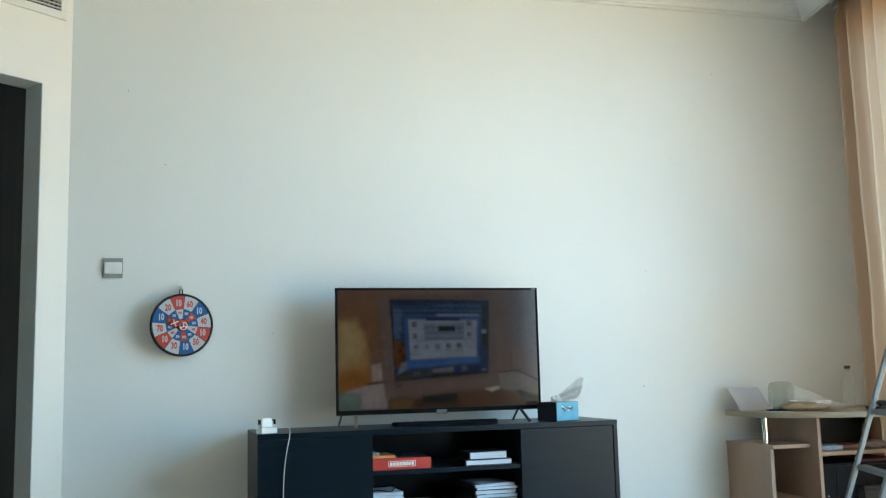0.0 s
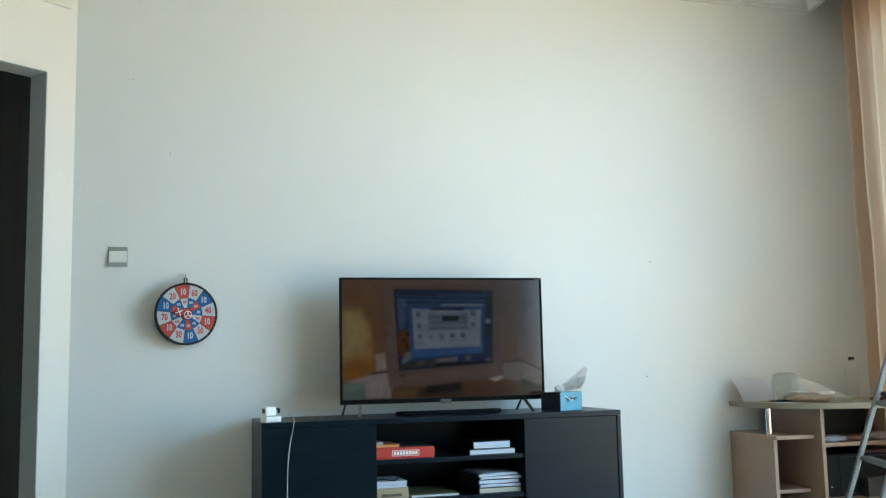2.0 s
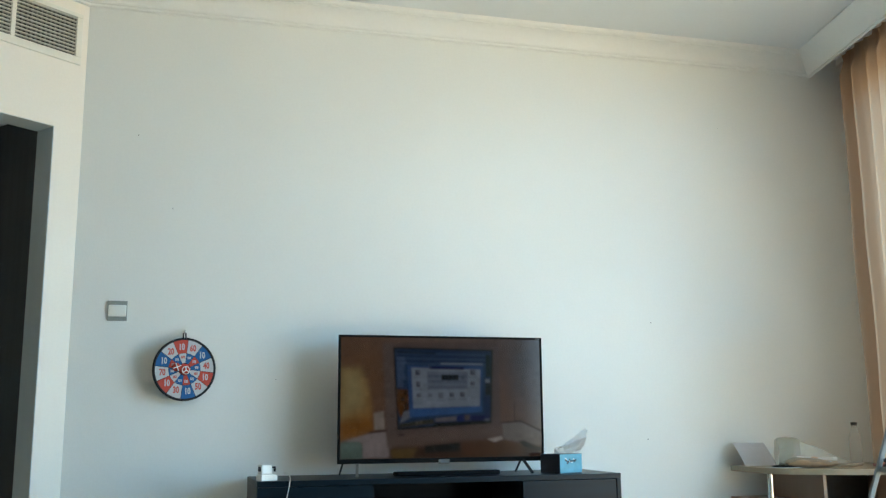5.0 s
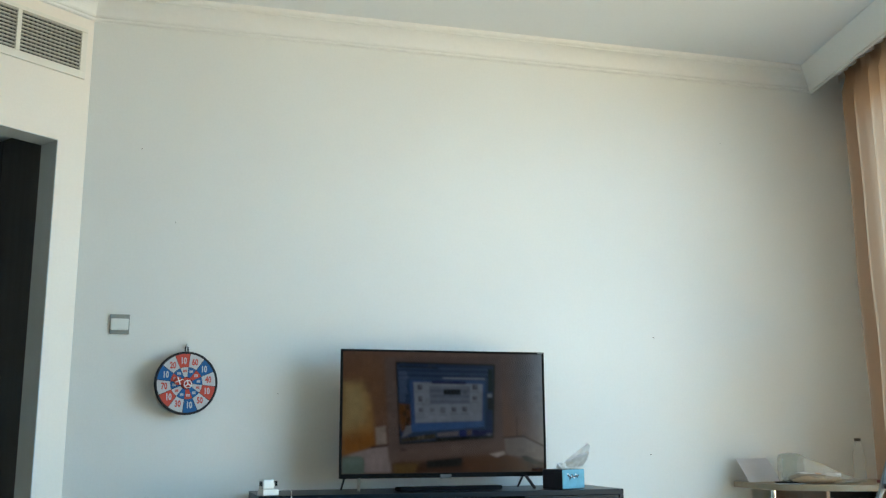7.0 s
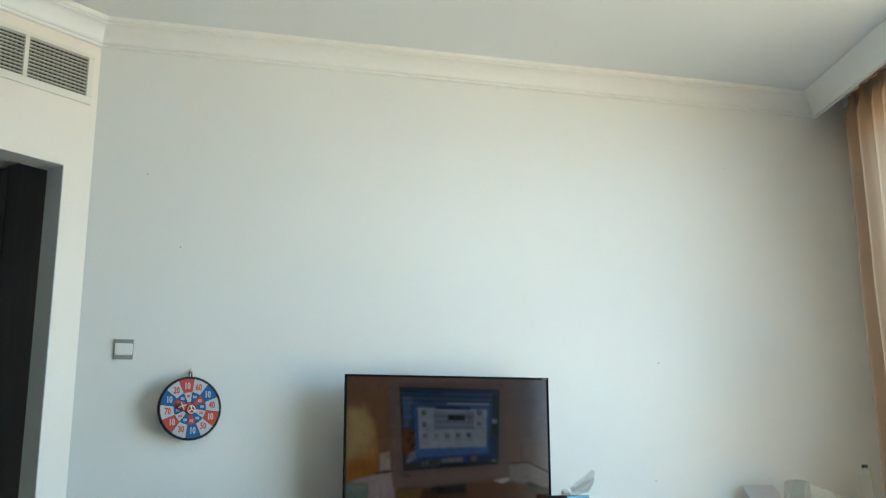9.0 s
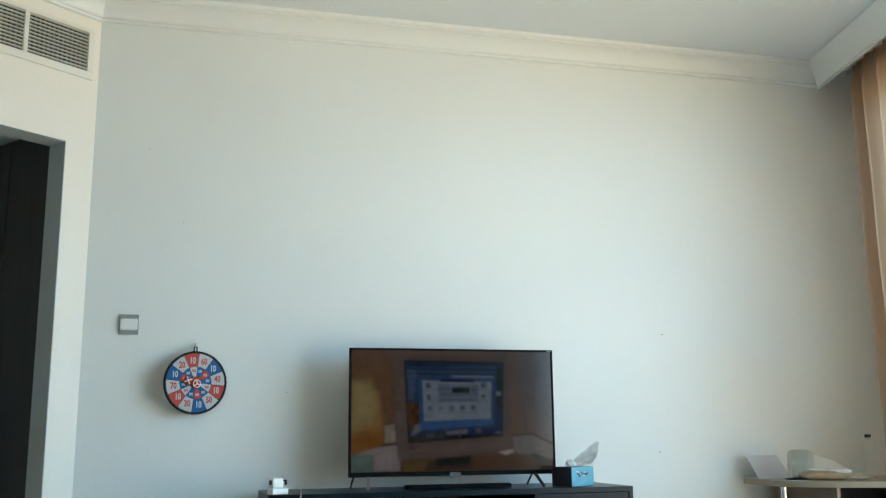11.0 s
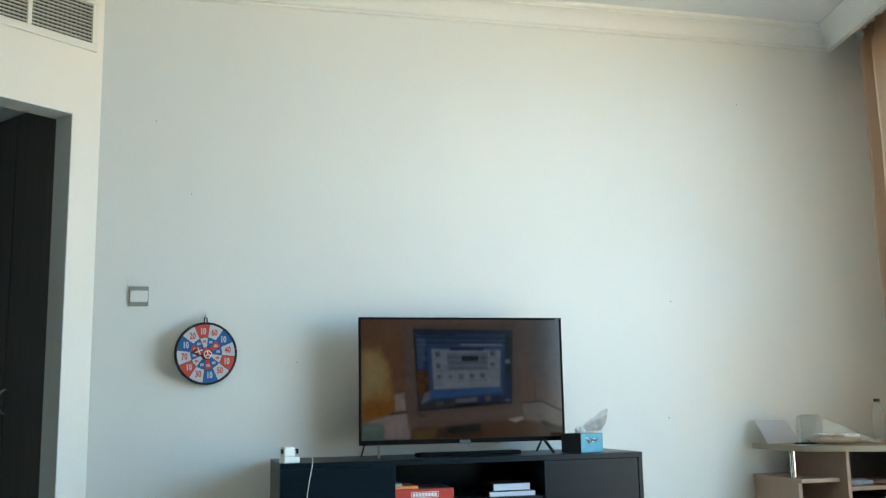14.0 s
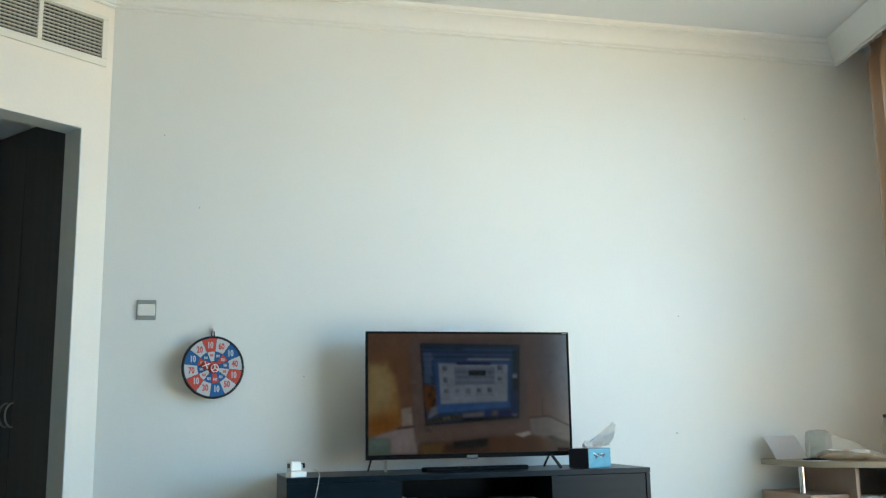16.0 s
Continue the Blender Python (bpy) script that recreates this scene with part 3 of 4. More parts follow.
    hook = thing("wall_hook", pose(0.008, WALL_Y, 1.312), "small white self-adhesive wall hook", "hook")
    rounded = [(0.011 * math.cos(math.pi * i / 12), 0.015 + 0.011 * math.sin(math.pi * i / 12)) for i in range(13)] + [(-0.011, -0.022), (-0.009, -0.024), (0.009, -0.024), (0.011, -0.022)]
    plate = prism(rounded, 0.0, 0.007, 0.002)
    plate.transform(pose(0, 0, 0, 90))
    part("plate", plate, M_PLASTIC_WHITE, hook)
    part("prong", tube(smooth_curve([(0, -0.003, 0.006), (0, -0.018, -0.008), (0, -0.038, -0.014), (0, -0.047, -0.013), (0, -0.051, -0.002)], 5), 0.0030, 8), M_STEEL, hook, "bent metal prong", smooth=True)


dartboard()


# ---- television bench ----
BENCH = pose(0.2945, 3.80, 0, 0, 0, 1.42)
BW, BD, BH = 1.521, 0.40, 0.704


def bench():
    """A long black-brown television bench: a door at each end, open shelves between."""
    ob = thing("tv_bench", BENCH, "long black-brown wooden television bench with open middle shelves", "tv bench")
    part("top_panel", box(0, BW, 0, BD, BH - 0.022, BH, 0.0015), M_BLACK, ob)
    part("side_panel", box(0, 0.020, 0.0185, BD, 0, BH - 0.0225, 0.001), M_BLACK, ob)
    part("side_panel", box(BW - 0.018, BW, 0.002, BD, 0, BH - 0.0225, 0.001), M_BLACK, ob)
    part("divider", box(0.432, 0.450, 0.020, BD - 0.012, 0.06, BH - 0.0225, 0.001), M_BLACK, ob)
    part("divider", box(1.078, 1.096, 0.020, BD - 0.012, 0.06, BH - 0.0225, 0.001), M_BLACK, ob)
    part("back_panel", box(0.020, BW - 0.020, BD - 0.012, BD - 0.004, 0.0, BH - 0.0225), M_BLACK, ob)
    part("plinth", box(0.020, BW - 0.020, 0.03, 0.048, 0.0, 0.045, 0.001), M_BLACK, ob)
    part("bottom_panel", box(0.020, BW - 0.020, 0.02, BD - 0.012, 0.045, 0.06, 0.001), M_BLACK, ob)
    for z in SHELVES:
        part("shelf", box(0.4505, 1.0775, 0.012, BD - 0.012, z - 0.018, z, 0.001), M_BLACK, ob)
    part("door", box(0.0005, 0.450, 0.0, 0.018, 0.002, BH - 0.0235, 0.0008), M_BLACK, ob)
    part("door", box(1.078, BW - 0.0235, 0.0, 0.018, 0.05, BH - 0.0235, 0.0008), M_BLACK, ob)


SHELVES = (0.541, 0.384, 0.226)
bench()


def on_bench(u, v, z, turn=0):
    return BENCH @ pose(u, v, z, 0, 0, turn)


def book(name, m, w, d, h, cover, pages, label, cover_t=0.002, spine_left=True):
    """A book or bound stack lying flat: two boards, a spine and its block of pages."""
    ob = thing(name, m, label, "book", "books on the bench shelves")
    part("cover", box(0, w, 0, d, 0, cover_t, 0.0006), cover, ob)
    part("cover", box(0, w, 0, d, h - cover_t, h, 0.0006), cover, ob)
    part("page_block", box(0.003, w - 0.003, 0.002, d - 0.003, cover_t, h - cover_t), pages, ob)
    part("spine", box(-0.0015, 0.002, 0, d, 0, h, 0.0006) if spine_left else box(0, w, d - 0.002, d + 0.0015, 0, h, 0.0006), cover, ob)
    return ob


def paper_stack(name, m, w, d, h, sheets, mats, label, jitter, seed):
    """A loose pile of paper, sheet bundle by bundle."""
    rng = random.Random(seed)
    ob = thing(name, m, label, "paper stack", "papers on the bench shelves")
    t = h / sheets
    for i in range(sheets):
        bm = box(0, w - rng.uniform(0, jitter), 0, d, i * t + 0.0003, (i + 1) * t - 0.0003, 0.0006, pose(rng.uniform(0, jitter), rng.uniform(-jitter, jitter), 0, 0, 0, rng.uniform(-2, 2) * (jitter > 0.002)))
        part("booklet", bm, mats[i % len(mats)], ob)
    return ob


def game_box():
    ob = thing("board_game_box", on_bench(0.456, 0.03, SHELVES[0]), "flat red board game box with a white name plate", "box")
    part("tray", box(0.002, 0.239, 0.002, 0.239, 0, 0.030, 0.001), M_RED, ob)
    part("lid", box(0, 0.241, 0, 0.241, 0.007, 0.0445, 0.0015), M_RED, ob)
    plate = part("name_plate", box(0.064, 0.176, -0.0012, 0.0, 0.011, 0.034, 0.0), M_WHITE_INK, ob, "white bordered plate")
    part("name_plate_ground", box(0.0665, 0.1735, -0.0020, -0.0012, 0.0130, 0.0320, 0.0), M_RED, plate)
    bars = bmesh.new()
    for k in range(8):
        x = 0.0705 + 0.0126 * k
        add_box(bars, x, x + 0.0098, -0.0028, -0.0020, 0.0155, 0.0295)
    part("name_bars", bars, M_WHITE_INK, plate)
    # An added black slab darkens the lid's top, where shade falls.
    o = thing("lid_shade_slab", on_bench(0.560, 0.045, SHELVES[0] + 0.045, -2), "thin black slab added for the shade on the game box", "book", "books on the bench shelves")
    part("cover", box(0, 0.125, 0, 0.18, 0, 0.005, 0.001), M_PLASTIC_BLACK, o)
    o = thing("orange_booklet", on_bench(0.458, 0.045, SHELVES[0] + 0.045, 1), "orange paperback booklet lying on the game box", "book", "books on the bench shelves")
    part("cover", box(0, 0.098, 0, 0.16, 0, 0.002, 0.0005), M_ORANGE, o)
    part("page_block", box(0.002, 0.096, 0.002, 0.158, 0.002, 0.010), M_ORANGE, o)
    part("cover", box(0, 0.098, 0, 0.16, 0.010, 0.012, 0.0005), M_ORANGE, o)
    o = thing("grey_notebook", on_bench(0.456, 0.05, SHELVES[0] + 0.0575, 0), "small grey notebook on the orange booklet", "book", "books on the bench shelves")
    part("cover", box(0, 0.034, 0, 0.12, 0, 0.002, 0.0005), M_GREY, o)
    part("page_block", box(0.001, 0.033, 0.002, 0.118, 0.002, 0.010), M_GREY, o)


game_box()
book("hardback_book", on_bench(0.846, 0.03, SHELVES[0], -1), 0.200, 0.16, 0.022, M_PLASTIC_BLACK, M_PAPER, "thick book with pale page edges lying flat")
book("hardback_book", on_bench(0.867, 0.04, SHELVES[0] + 0.0225, 1), 0.164, 0.15, 0.030, M_PLASTIC_BLACK, M_PAGES, "thick blue-white book lying on another book")


def lower_shelf():
    z = SHELVES[1]
    ob = thing("cardboard_box", on_bench(0.453, 0.025, z), "small brown cardboard box with dark printed bars", "box")
    part("carton", box(0, 0.131, 0, 0.20, 0, 0.044, 0.0015), M_CARD, ob)
    bars = bmesh.new()
    rng = random.Random(7)
    x = 0.022
    for k in range(9):
        w = rng.uniform(0.006, 0.009)
        add_box(bars, x, x + w, -0.0008, 0.0, 0.011, 0.022)
        x += w + 0.0022
    part("print_bars", bars, M_INK, ob)
    paper_stack("paper_stack", on_bench(0.453, 0.028, z + 0.0445), 0.126, 0.19, 0.026, 5, (M_PAGES, M_PAPER), "pile of white papers on a cardboard box", 0.004, 3)
    lead = [on_bench(0.462 + 0.012 * k, 0.055 + 0.03 * math.sin(k * 0.9), z + 0.0738 + 0.012 * max(0.0, k - 6) / 2).translation for k in range(9)]
    ob = part("black_cable", tube(smooth_curve(lead, 5), 0.0028, 8), M_PLASTIC_BLACK, smooth=True)
    tagged(ob, "short coiled black cable lying on papers", "cable")
    ob = thing("folder", on_bench(0.597, 0.03, z, 1), "olive document folder with white sheets inside", "folder")
    part("back_cover", box(0, 0.20, 0, 0.26, 0, 0.0015), M_OLIVE, ob)
    part("paper_insert", box(0.002, 0.198, -0.006, 0.255, 0.002, 0.008), M_PAPER, ob, "white sheets")
    part("front_cover", box(0, 0.195, 0.012, 0.26, 0.0085, 0.011, 0.0005), M_OLIVE, ob)
    book("ring_binder", on_bench(0.884, 0.03, z, 1), 0.186, 0.25, 0.022, M_PLASTIC_BLACK, M_PAGES_WARM, "thick bound book with beige page edges")
    h = z + 0.023
    for k, (t, du, turn, mat) in enumerate(((0.013, 0.000, 3.0, M_PAGES), (0.016, -0.004, 5.0, M_PAGES), (0.011, 0.002, 2.0, M_PAPER), (0.012, -0.006, 6.5, M_PAGES))):
        ob = thing("magazine", on_bench(0.889 + du, 0.030, h, turn), "thick white-paged magazine with a dark cover in a pile", "magazine", "magazines on the bench shelf")
        bm = bmesh.new()
        cols = 10
        lift = lambda i: 0.003 * (k > 1) * math.sin(math.pi * i / cols) + 0.001 * math.sin(5.0 * i / cols + k)
        for n in range(3):
            low, high = t * (0.06 + 0.30 * n), t * (0.06 + 0.30 * n) + t * 0.27
            slip = 0.003 * math.sin(2.3 * n + k)
            rows = [[bm.verts.new((0.002 + 0.180 * i / cols, y + slip * (y < 0.1), zz + lift(i))) for i in range(cols + 1)] for y, zz in ((0.002, low), (0.002, high), (0.24, high), (0.24, low))]
            for r in range(4):
                for i in range(cols):
                    bm.faces.new((rows[r][i], rows[r][i + 1], rows[(r + 1) % 4][i + 1], rows[(r + 1) % 4][i]))
            bm.faces.new([r[0] for r in rows])
            bm.faces.new([r[-1] for r in rows])
        part("page_block", bm, mat, ob)
        part("spine", box(-0.004, 0.001, 0.000, 0.242, 0.0, t, 0.001), M_SPINE, ob, "dark spine")
        part("cover", box(0.0, 0.150, 0.004, 0.242, t * 0.965, t, 0.0003), M_SPINE, ob, "dark cover")
        h += t + 0.0008
    z = SHELVES[2]
    ob = thing("cardboard_box", on_bench(0.898, 0.02, z), "beige cardboard box under the middle shelf", "box")
    part("carton", box(0, 0.175, 0, 0.22, 0, 0.120, 0.002), M_CARD, ob)
    part("flap", box(0.002, 0.173, -0.002, 0.07, 0.1205, 0.1225, 0.0005, pose(0, 0, 0, 4, 0, 0)), M_CARD, ob)
    paper_stack("paper_stack", on_bench(0.458, 0.03, z), 0.16, 0.2, 0.112, 6, (M_PLASTIC_BLACK, M_PAPER), "pile of dark folders and white papers", 0.006, 5)
    paper_stack("paper_stack", on_bench(0.64, 0.03, z), 0.18, 0.2, 0.112, 6, (M_PAPER, M_OLIVE), "pile of papers and olive folders", 0.006, 6)


lower_shelf()


# ---- on the bench ----
def television():
    """A flat television with a thin bezel on two splayed feet."""
    W, H = 0.908, 0.535
    ob = thing("television", pose(0.637, 4.03, 0.7045), "flat black television showing a dim film of a computer", "television")
    z0, z1 = 0.049, 0.049 + H
    part("back_shell", box(0.010, W - 0.010, 0.014, 0.040, z0 + 0.006, z1 - 0.006, 0.008), M_PLASTIC_BLACK, ob)
    part("electronics_hump", box(0.12, W - 0.12, 0.038, 0.085, z0 + 0.03, z0 + 0.30, 0.015), M_PLASTIC_BLACK, ob)
    part("bezel_top", box(0, W, 0, 0.018, z1 - 0.009, z1, 0.001), M_SOUNDBAR, ob)
    part("bezel_bottom", box(0, W, 0, 0.018, z0, z0 + 0.019, 0.001), M_SOUNDBAR, ob)
    part("bezel_side", box(0, 0.009, 0, 0.018, z0 + 0.019, z1 - 0.009, 0.001), M_SOUNDBAR, ob)
    part("bezel_side", box(W - 0.009, W, 0, 0.018, z0 + 0.019, z1 - 0.009, 0.001), M_SOUNDBAR, ob)
    part("badge", box(W / 2 - 0.024, W / 2 + 0.024, -0.003, 0.0, z0 - 0.004, z0 + 0.013, 0.001), M_BADGE, ob, "small grey badge")
    part("corner_sticker", box(W - 0.030, W - 0.008, -0.0006, 0.0, z1 - 0.007, z1 - 0.004), M_PLASTIC_GREY, ob, "small white sticker")
    for a, b in (((0.024, 0.020, 0.052), (0.021, 0.085, 0.002)), ((0.084, 0.010, 0.052), (0.066, -0.085, 0.002)),
                 ((0.808, 0.020, 0.056), (0.802, 0.080, 0.002)), ((0.812, 0.010, 0.056), (0.826, -0.070, 0.002))):
        part("foot", beam(a, b, 0.007 if b[1] > 0 else 0.012, 0.008), M_STEEL if a[0] < 0.1 and b[1] < 0 else M_PLASTIC_BLACK, ob)

    # the lit picture, painted with soft-edged shapes; x and y in thousandths of the set from its top left
    nx, ny = 250, 142
    gx, gy = np.meshgrid(np.linspace(9, 991, nx + 1), np.linspace(17, 964, ny + 1))
    pic = np.zeros((ny + 1, nx + 1, 3))

    level, pure = 0.85, 0.68

    def shade(rgb):
        """From the tone on the screen to the light that the dots give off, less what the glass mirrors."""
        c = np.array(rgb, float)
        c = (level * (pure * c + (1 - pure) * c.mean()) * np.array((0.96, 1.0, 1.03)) / 255) ** 2.2
        return np.maximum(c - np.array((0.017, 0.016, 0.014)), 0.0008)

    def lay(mask, rgb):
        nonlocal pic
        pic = pic + np.asarray(mask)[..., None] * (shade(rgb) - pic)

    def inside(outline, soft):
        """1 within a flat outline, 0 outside, passing over within soft thousandths."""
        px, py = gx, gy * H / W
        far, odd = np.full(px.shape, 1e9), np.zeros(px.shape, bool)
        pts = [(x, y * H / W) for x, y in outline]
        for (x0, y0), (x1, y1) in zip(pts, pts[1:] + pts[:1]):
            dx, dy = x1 - x0, y1 - y0
            t = np.clip(((px - x0) * dx + (py - y0) * dy) / (dx * dx + dy * dy + 1e-9), 0, 1)
            far = np.minimum(far, np.hypot(px - x0 - t * dx, py - y0 - t * dy))
            cross = (y0 > py) != (y1 > py)
            odd ^= cross & (px < dx * (py - y0) / (dy if dy else 1e-9) + x0)
        d = np.where(odd, far, -far)
        a = np.clip(d / (2 * soft) + 0.5, 0, 1)
        return a * a * (3 - 2 * a)

    def form(outline, rgb, soft=4.0, amount=1.0):
        lay(inside(outline, soft) * amount, rgb)

    def bar(x0, y0, x1, y1, rgb, soft=3.0, amount=1.0):
        form([(x0, y0), (x1, y0), (x1, y1), (x0, y1)], rgb, soft, amount)

    def spot(x, y, rx, ry, rgb, amount=1.0):
        lay(np.exp(-((gx - x) / rx) ** 2 - ((gy - y) / ry) ** 2) * amount, rgb)

    # the room in the film
    lay(np.ones(gx.shape), (80, 61, 51))
    spot(480, 0, 420, 130, (92, 72, 60), 0.8)
    spot(110, 330, 190, 380, (98, 66, 42), 0.75)
    spot(790, 520, 120, 300, (98, 66, 47), 0.75)
    spot(880, 250, 90, 300, (74, 62, 55), 0.7)
    # The window's reflection, painted in as a paler right edge.
    lay(np.clip((gx - 900) / 90, 0, 1) ** 1.3 * 0.45, (112, 104, 95))
    form([(13, 269), (103, 268), (146, 440), (160, 600), (165, 739), (104, 792), (15, 828)], (112, 78, 42), 16)
    lay(inside([(13, 280), (95, 280), (120, 420), (110, 560), (15, 640)], 45) * 0.85, (122, 103, 62))
    lay(inside([(15, 690), (160, 640), (165, 739), (104, 792), (15, 828)], 32) * 0.8, (112, 66, 26))
    form([(165, 613), (213, 598), (219, 740), (170, 743)], (108, 92, 80), 7)
    form([(20, 829), (165, 761), (222, 756), (240, 865), (255, 882), (246, 959), (113, 955), (113, 846)], (108, 92, 86), 7)
    form([(146, 757), (232, 741), (232, 752), (146, 770)], (62, 47, 40), 4)
    form([(12, 836), (99, 831), (113, 862), (115, 962), (12, 964)], (76, 86, 74), 6)
    spot(60, 870, 40, 30, (88, 100, 90), 0.6)
    form([(789, 696), (886, 687), (993, 767), (991, 880), (797, 830)], (92, 80, 72), 7)
    form([(785, 687), (887, 675), (992, 756), (992, 771), (886, 690), (785, 699)], (62, 48, 42), 4)
    bar(853, 530, 857, 680, (60, 46, 40), 3)
    level = 0.68
    bar(240, 880, 992, 966, (84, 63, 50), 14)
    form([(586, 846), (790, 824), (880, 870), (900, 945), (585, 967)], (98, 68, 49), 16)
    form([(246, 894), (371, 885), (351, 963), (255, 963)], (108, 82, 50), 10)
    form([(873, 843), (899, 836), (988, 900), (982, 925), (898, 884)], (56, 46, 43), 6)
    # the monitor
    level = 0.84
    form([(207, 61), (780, 46), (785, 797), (232, 873)], (80, 64, 56), 9)
    lay(inside([(232, 790), (785, 720), (785, 797), (232, 873)], 16) * 0.6, (90, 70, 58))
    lay(inside([(207, 61), (255, 61), (275, 860), (232, 873)], 12) * 0.5, (88, 72, 62))
    form([(409, 870), (584, 846), (575, 914), (409, 925)], (48, 40, 37), 6)
    form([(716, 823), (787, 800), (795, 824), (751, 848)], (128, 112, 102), 5)
    bar(285, 775, 310, 792, (66, 54, 50), 4)
    level, pure = 0.60, 0.50
    form([(258, 94), (750, 104), (738, 697), (279, 744)], (48, 41, 41), 4)
    desktop = [(266, 107), (740, 117), (730, 683), (285, 730)]
    form(desktop, (66, 76, 106), 4)
    on = inside(desktop, 3)
    for k in range(6):
        lay(inside([(268, 118 + 20 * k), (738, 126 + 20 * k), (738, 132 + 20 * k), (268, 124 + 20 * k)], 3) * on * 0.75, (88, 100, 132) if k % 2 else (52, 60, 86))
    form([(277, 128), (464, 135), (464, 146), (277, 139)], (36, 40, 54), 3)
    rng = random.Random(11)
    for k in range(13):
        y = 170 + 19 * k
        bar(272 + 0.02 * y, y, rng.uniform(304, 322), y + 9, (94, 108, 142), 3, 0.8)
    form([(274, 423), (329, 430), (336, 584), (290, 650), (278, 567)], (132, 78, 30), 5)
    for x, y in ((318, 455), (302, 505), (322, 548), (316, 590)):
        spot(x, y, 11, 22, (52, 36, 28), 0.9)
    form([(309, 602), (338, 592), (345, 647), (290, 694)], (116, 110, 114), 5)
    form([(288, 696), (450, 660), (455, 697), (287, 727)], (100, 82, 58), 4)
    for k in range(8):
        spot(296 + 19 * k, 707 - 4.5 * k, 5, 12, rng.choice(((60, 46, 38), (134, 116, 84), (80, 60, 46))), 0.8)
    form([(460, 655), (564, 641), (563, 676), (460, 684)], (122, 102, 100), 5)
    form([(452, 692), (734, 671), (733, 694), (454, 724)], (74, 50, 42), 4)
    form([(569, 633), (639, 626), (638, 676), (568, 683)], (54, 60, 124), 4)
    form([(604, 632), (631, 628), (630, 671), (603, 676)], (116, 94, 76), 5)
    form([(639, 634), (729, 632), (731, 673), (638, 678)], (50, 58, 102), 4)
    spot(715, 668, 12, 10, (128, 132, 138), 0.7)
    bar(713, 144, 736, 326, (54, 76, 64), 4)
    bar(709, 343, 732, 372, (126, 128, 134), 3)
    bar(710, 376, 735, 474, (46, 43, 47), 4)
    bar(700, 480, 732, 630, (58, 68, 100), 5)
    # the program window on it
    form([(326, 238), (700, 235), (691, 604), (338, 647)], (62, 84, 138), 4)
    form([(336, 584), (692, 562), (691, 607), (338, 647)], (56, 92, 164), 5)
    form([(489, 214), (697, 216), (697, 230), (488, 228)], (120, 126, 140), 3)
    form([(345, 254), (686, 266), (680, 559), (355, 576)], (128, 132, 144), 4)
    form([(434, 243), (603, 246), (603, 268), (434, 266)], (54, 60, 98), 3)
    form([(422, 286), (623, 285), (621, 425), (424, 429)], (104, 110, 128), 4)
    for k in range(6):
        bar(428, 296 + 22 * k, 617, 302 + 22 * k, (82, 88, 106) if k % 2 else (122, 126, 138), 3, 0.7)
    bar(492, 310, 576, 353, (42, 43, 52), 3)
    for x in (506, 522, 540, 556):
        bar(x, 322, x + 8, 340, (76, 78, 88), 3, 0.7)
    bar(586, 318, 606, 346, (92, 96, 108), 4)
    for x0, y0, x1, y1, tone in ((365, 274, 386, 314, 62), (369, 367, 388, 408, 58), (371, 459, 389, 488, 60), (635, 272, 659, 310, 60), (635, 367, 657, 392, 56),
                                 (427, 459, 447, 489, 98), (476, 453, 501, 497, 98), (531, 453, 553, 486, 58), (584, 449, 605, 486, 58)):
        bar(x0, y0, x1, y1, (tone, tone + 2, tone + 12), 4, 0.85)
        spot(x0 + (x1 - x0) * 0.68, y0 + (y1 - y0) * 0.35, 6, 11, (118, 122, 134), 0.8)
        bar(x0 - 8, y1 + 14, x1 + 8, y1 + 23, (104, 108, 122), 4, 0.8)
    bar(358, 520, 400, 548, (112, 116, 130), 5, 0.7)
    # uneven compression
    grain = np.random.RandomState(5)
    for step, size in ((12, 0.05), (5, 0.05)):
        coarse = grain.normal(0, size, ((ny + 1) // step + 2, (nx + 1) // step + 2))
        pic = pic * (1 + np.kron(coarse, np.ones((step, step)))[:ny + 1, :nx + 1, None])
    soft = pic.copy()
    for axis in (0, 1):
        soft = (np.roll(soft, 1, axis) + 2 * soft + np.roll(soft, -1, axis)) / 4
    soft[0], soft[-1], soft[:, 0], soft[:, -1] = pic[0], pic[-1], pic[:, 0], pic[:, -1]
    bm = bmesh.new()
    verts = [[bm.verts.new((W * x / 1000, 0.0035, z1 - H * y / 1000)) for x, y in zip(gx[j], gy[j])] for j in range(ny + 1)]
    for a, b in zip(verts, verts[1:]):
        for i in range(nx):
            bm.faces.new((a[i], b[i], b[i + 1], a[i + 1]))
    screen = part("screen", bm, screen_material(), ob, "glossy screen lit with a dim film picture and a painted reflection")
    dots = screen.data.color_attributes.new("picture", "FLOAT_COLOR", "POINT")
    dots.data.foreach_set("color", np.dstack([np.maximum(soft, 0), np.ones(gx.shape)]).astype(np.float32).ravel())


television()


def soundbar():
    outline = [(0.0, 0.02), (0.012, 0.004), (0.03, 0.0), (0.43, 0.0), (0.447, 0.004), (0.458, 0.02), (0.458, 0.05), (0.44, 0.062), (0.02, 0.062), (0.0, 0.05)]
    ob = thing("soundbar", pose(0.860, 3.93, BH + 0.0005, 0, 0, 1.0), "low flat black soundbar under the television", "soundbar")
    part("body", prism(outline, 0.0, 0.017, 0.003), M_SOUNDBAR, ob)
    part("control_panel", box(0.20, 0.26, 0.018, 0.044, 0.0171, 0.0180, 0.0003), M_PLASTIC_BLACK, ob)


soundbar()


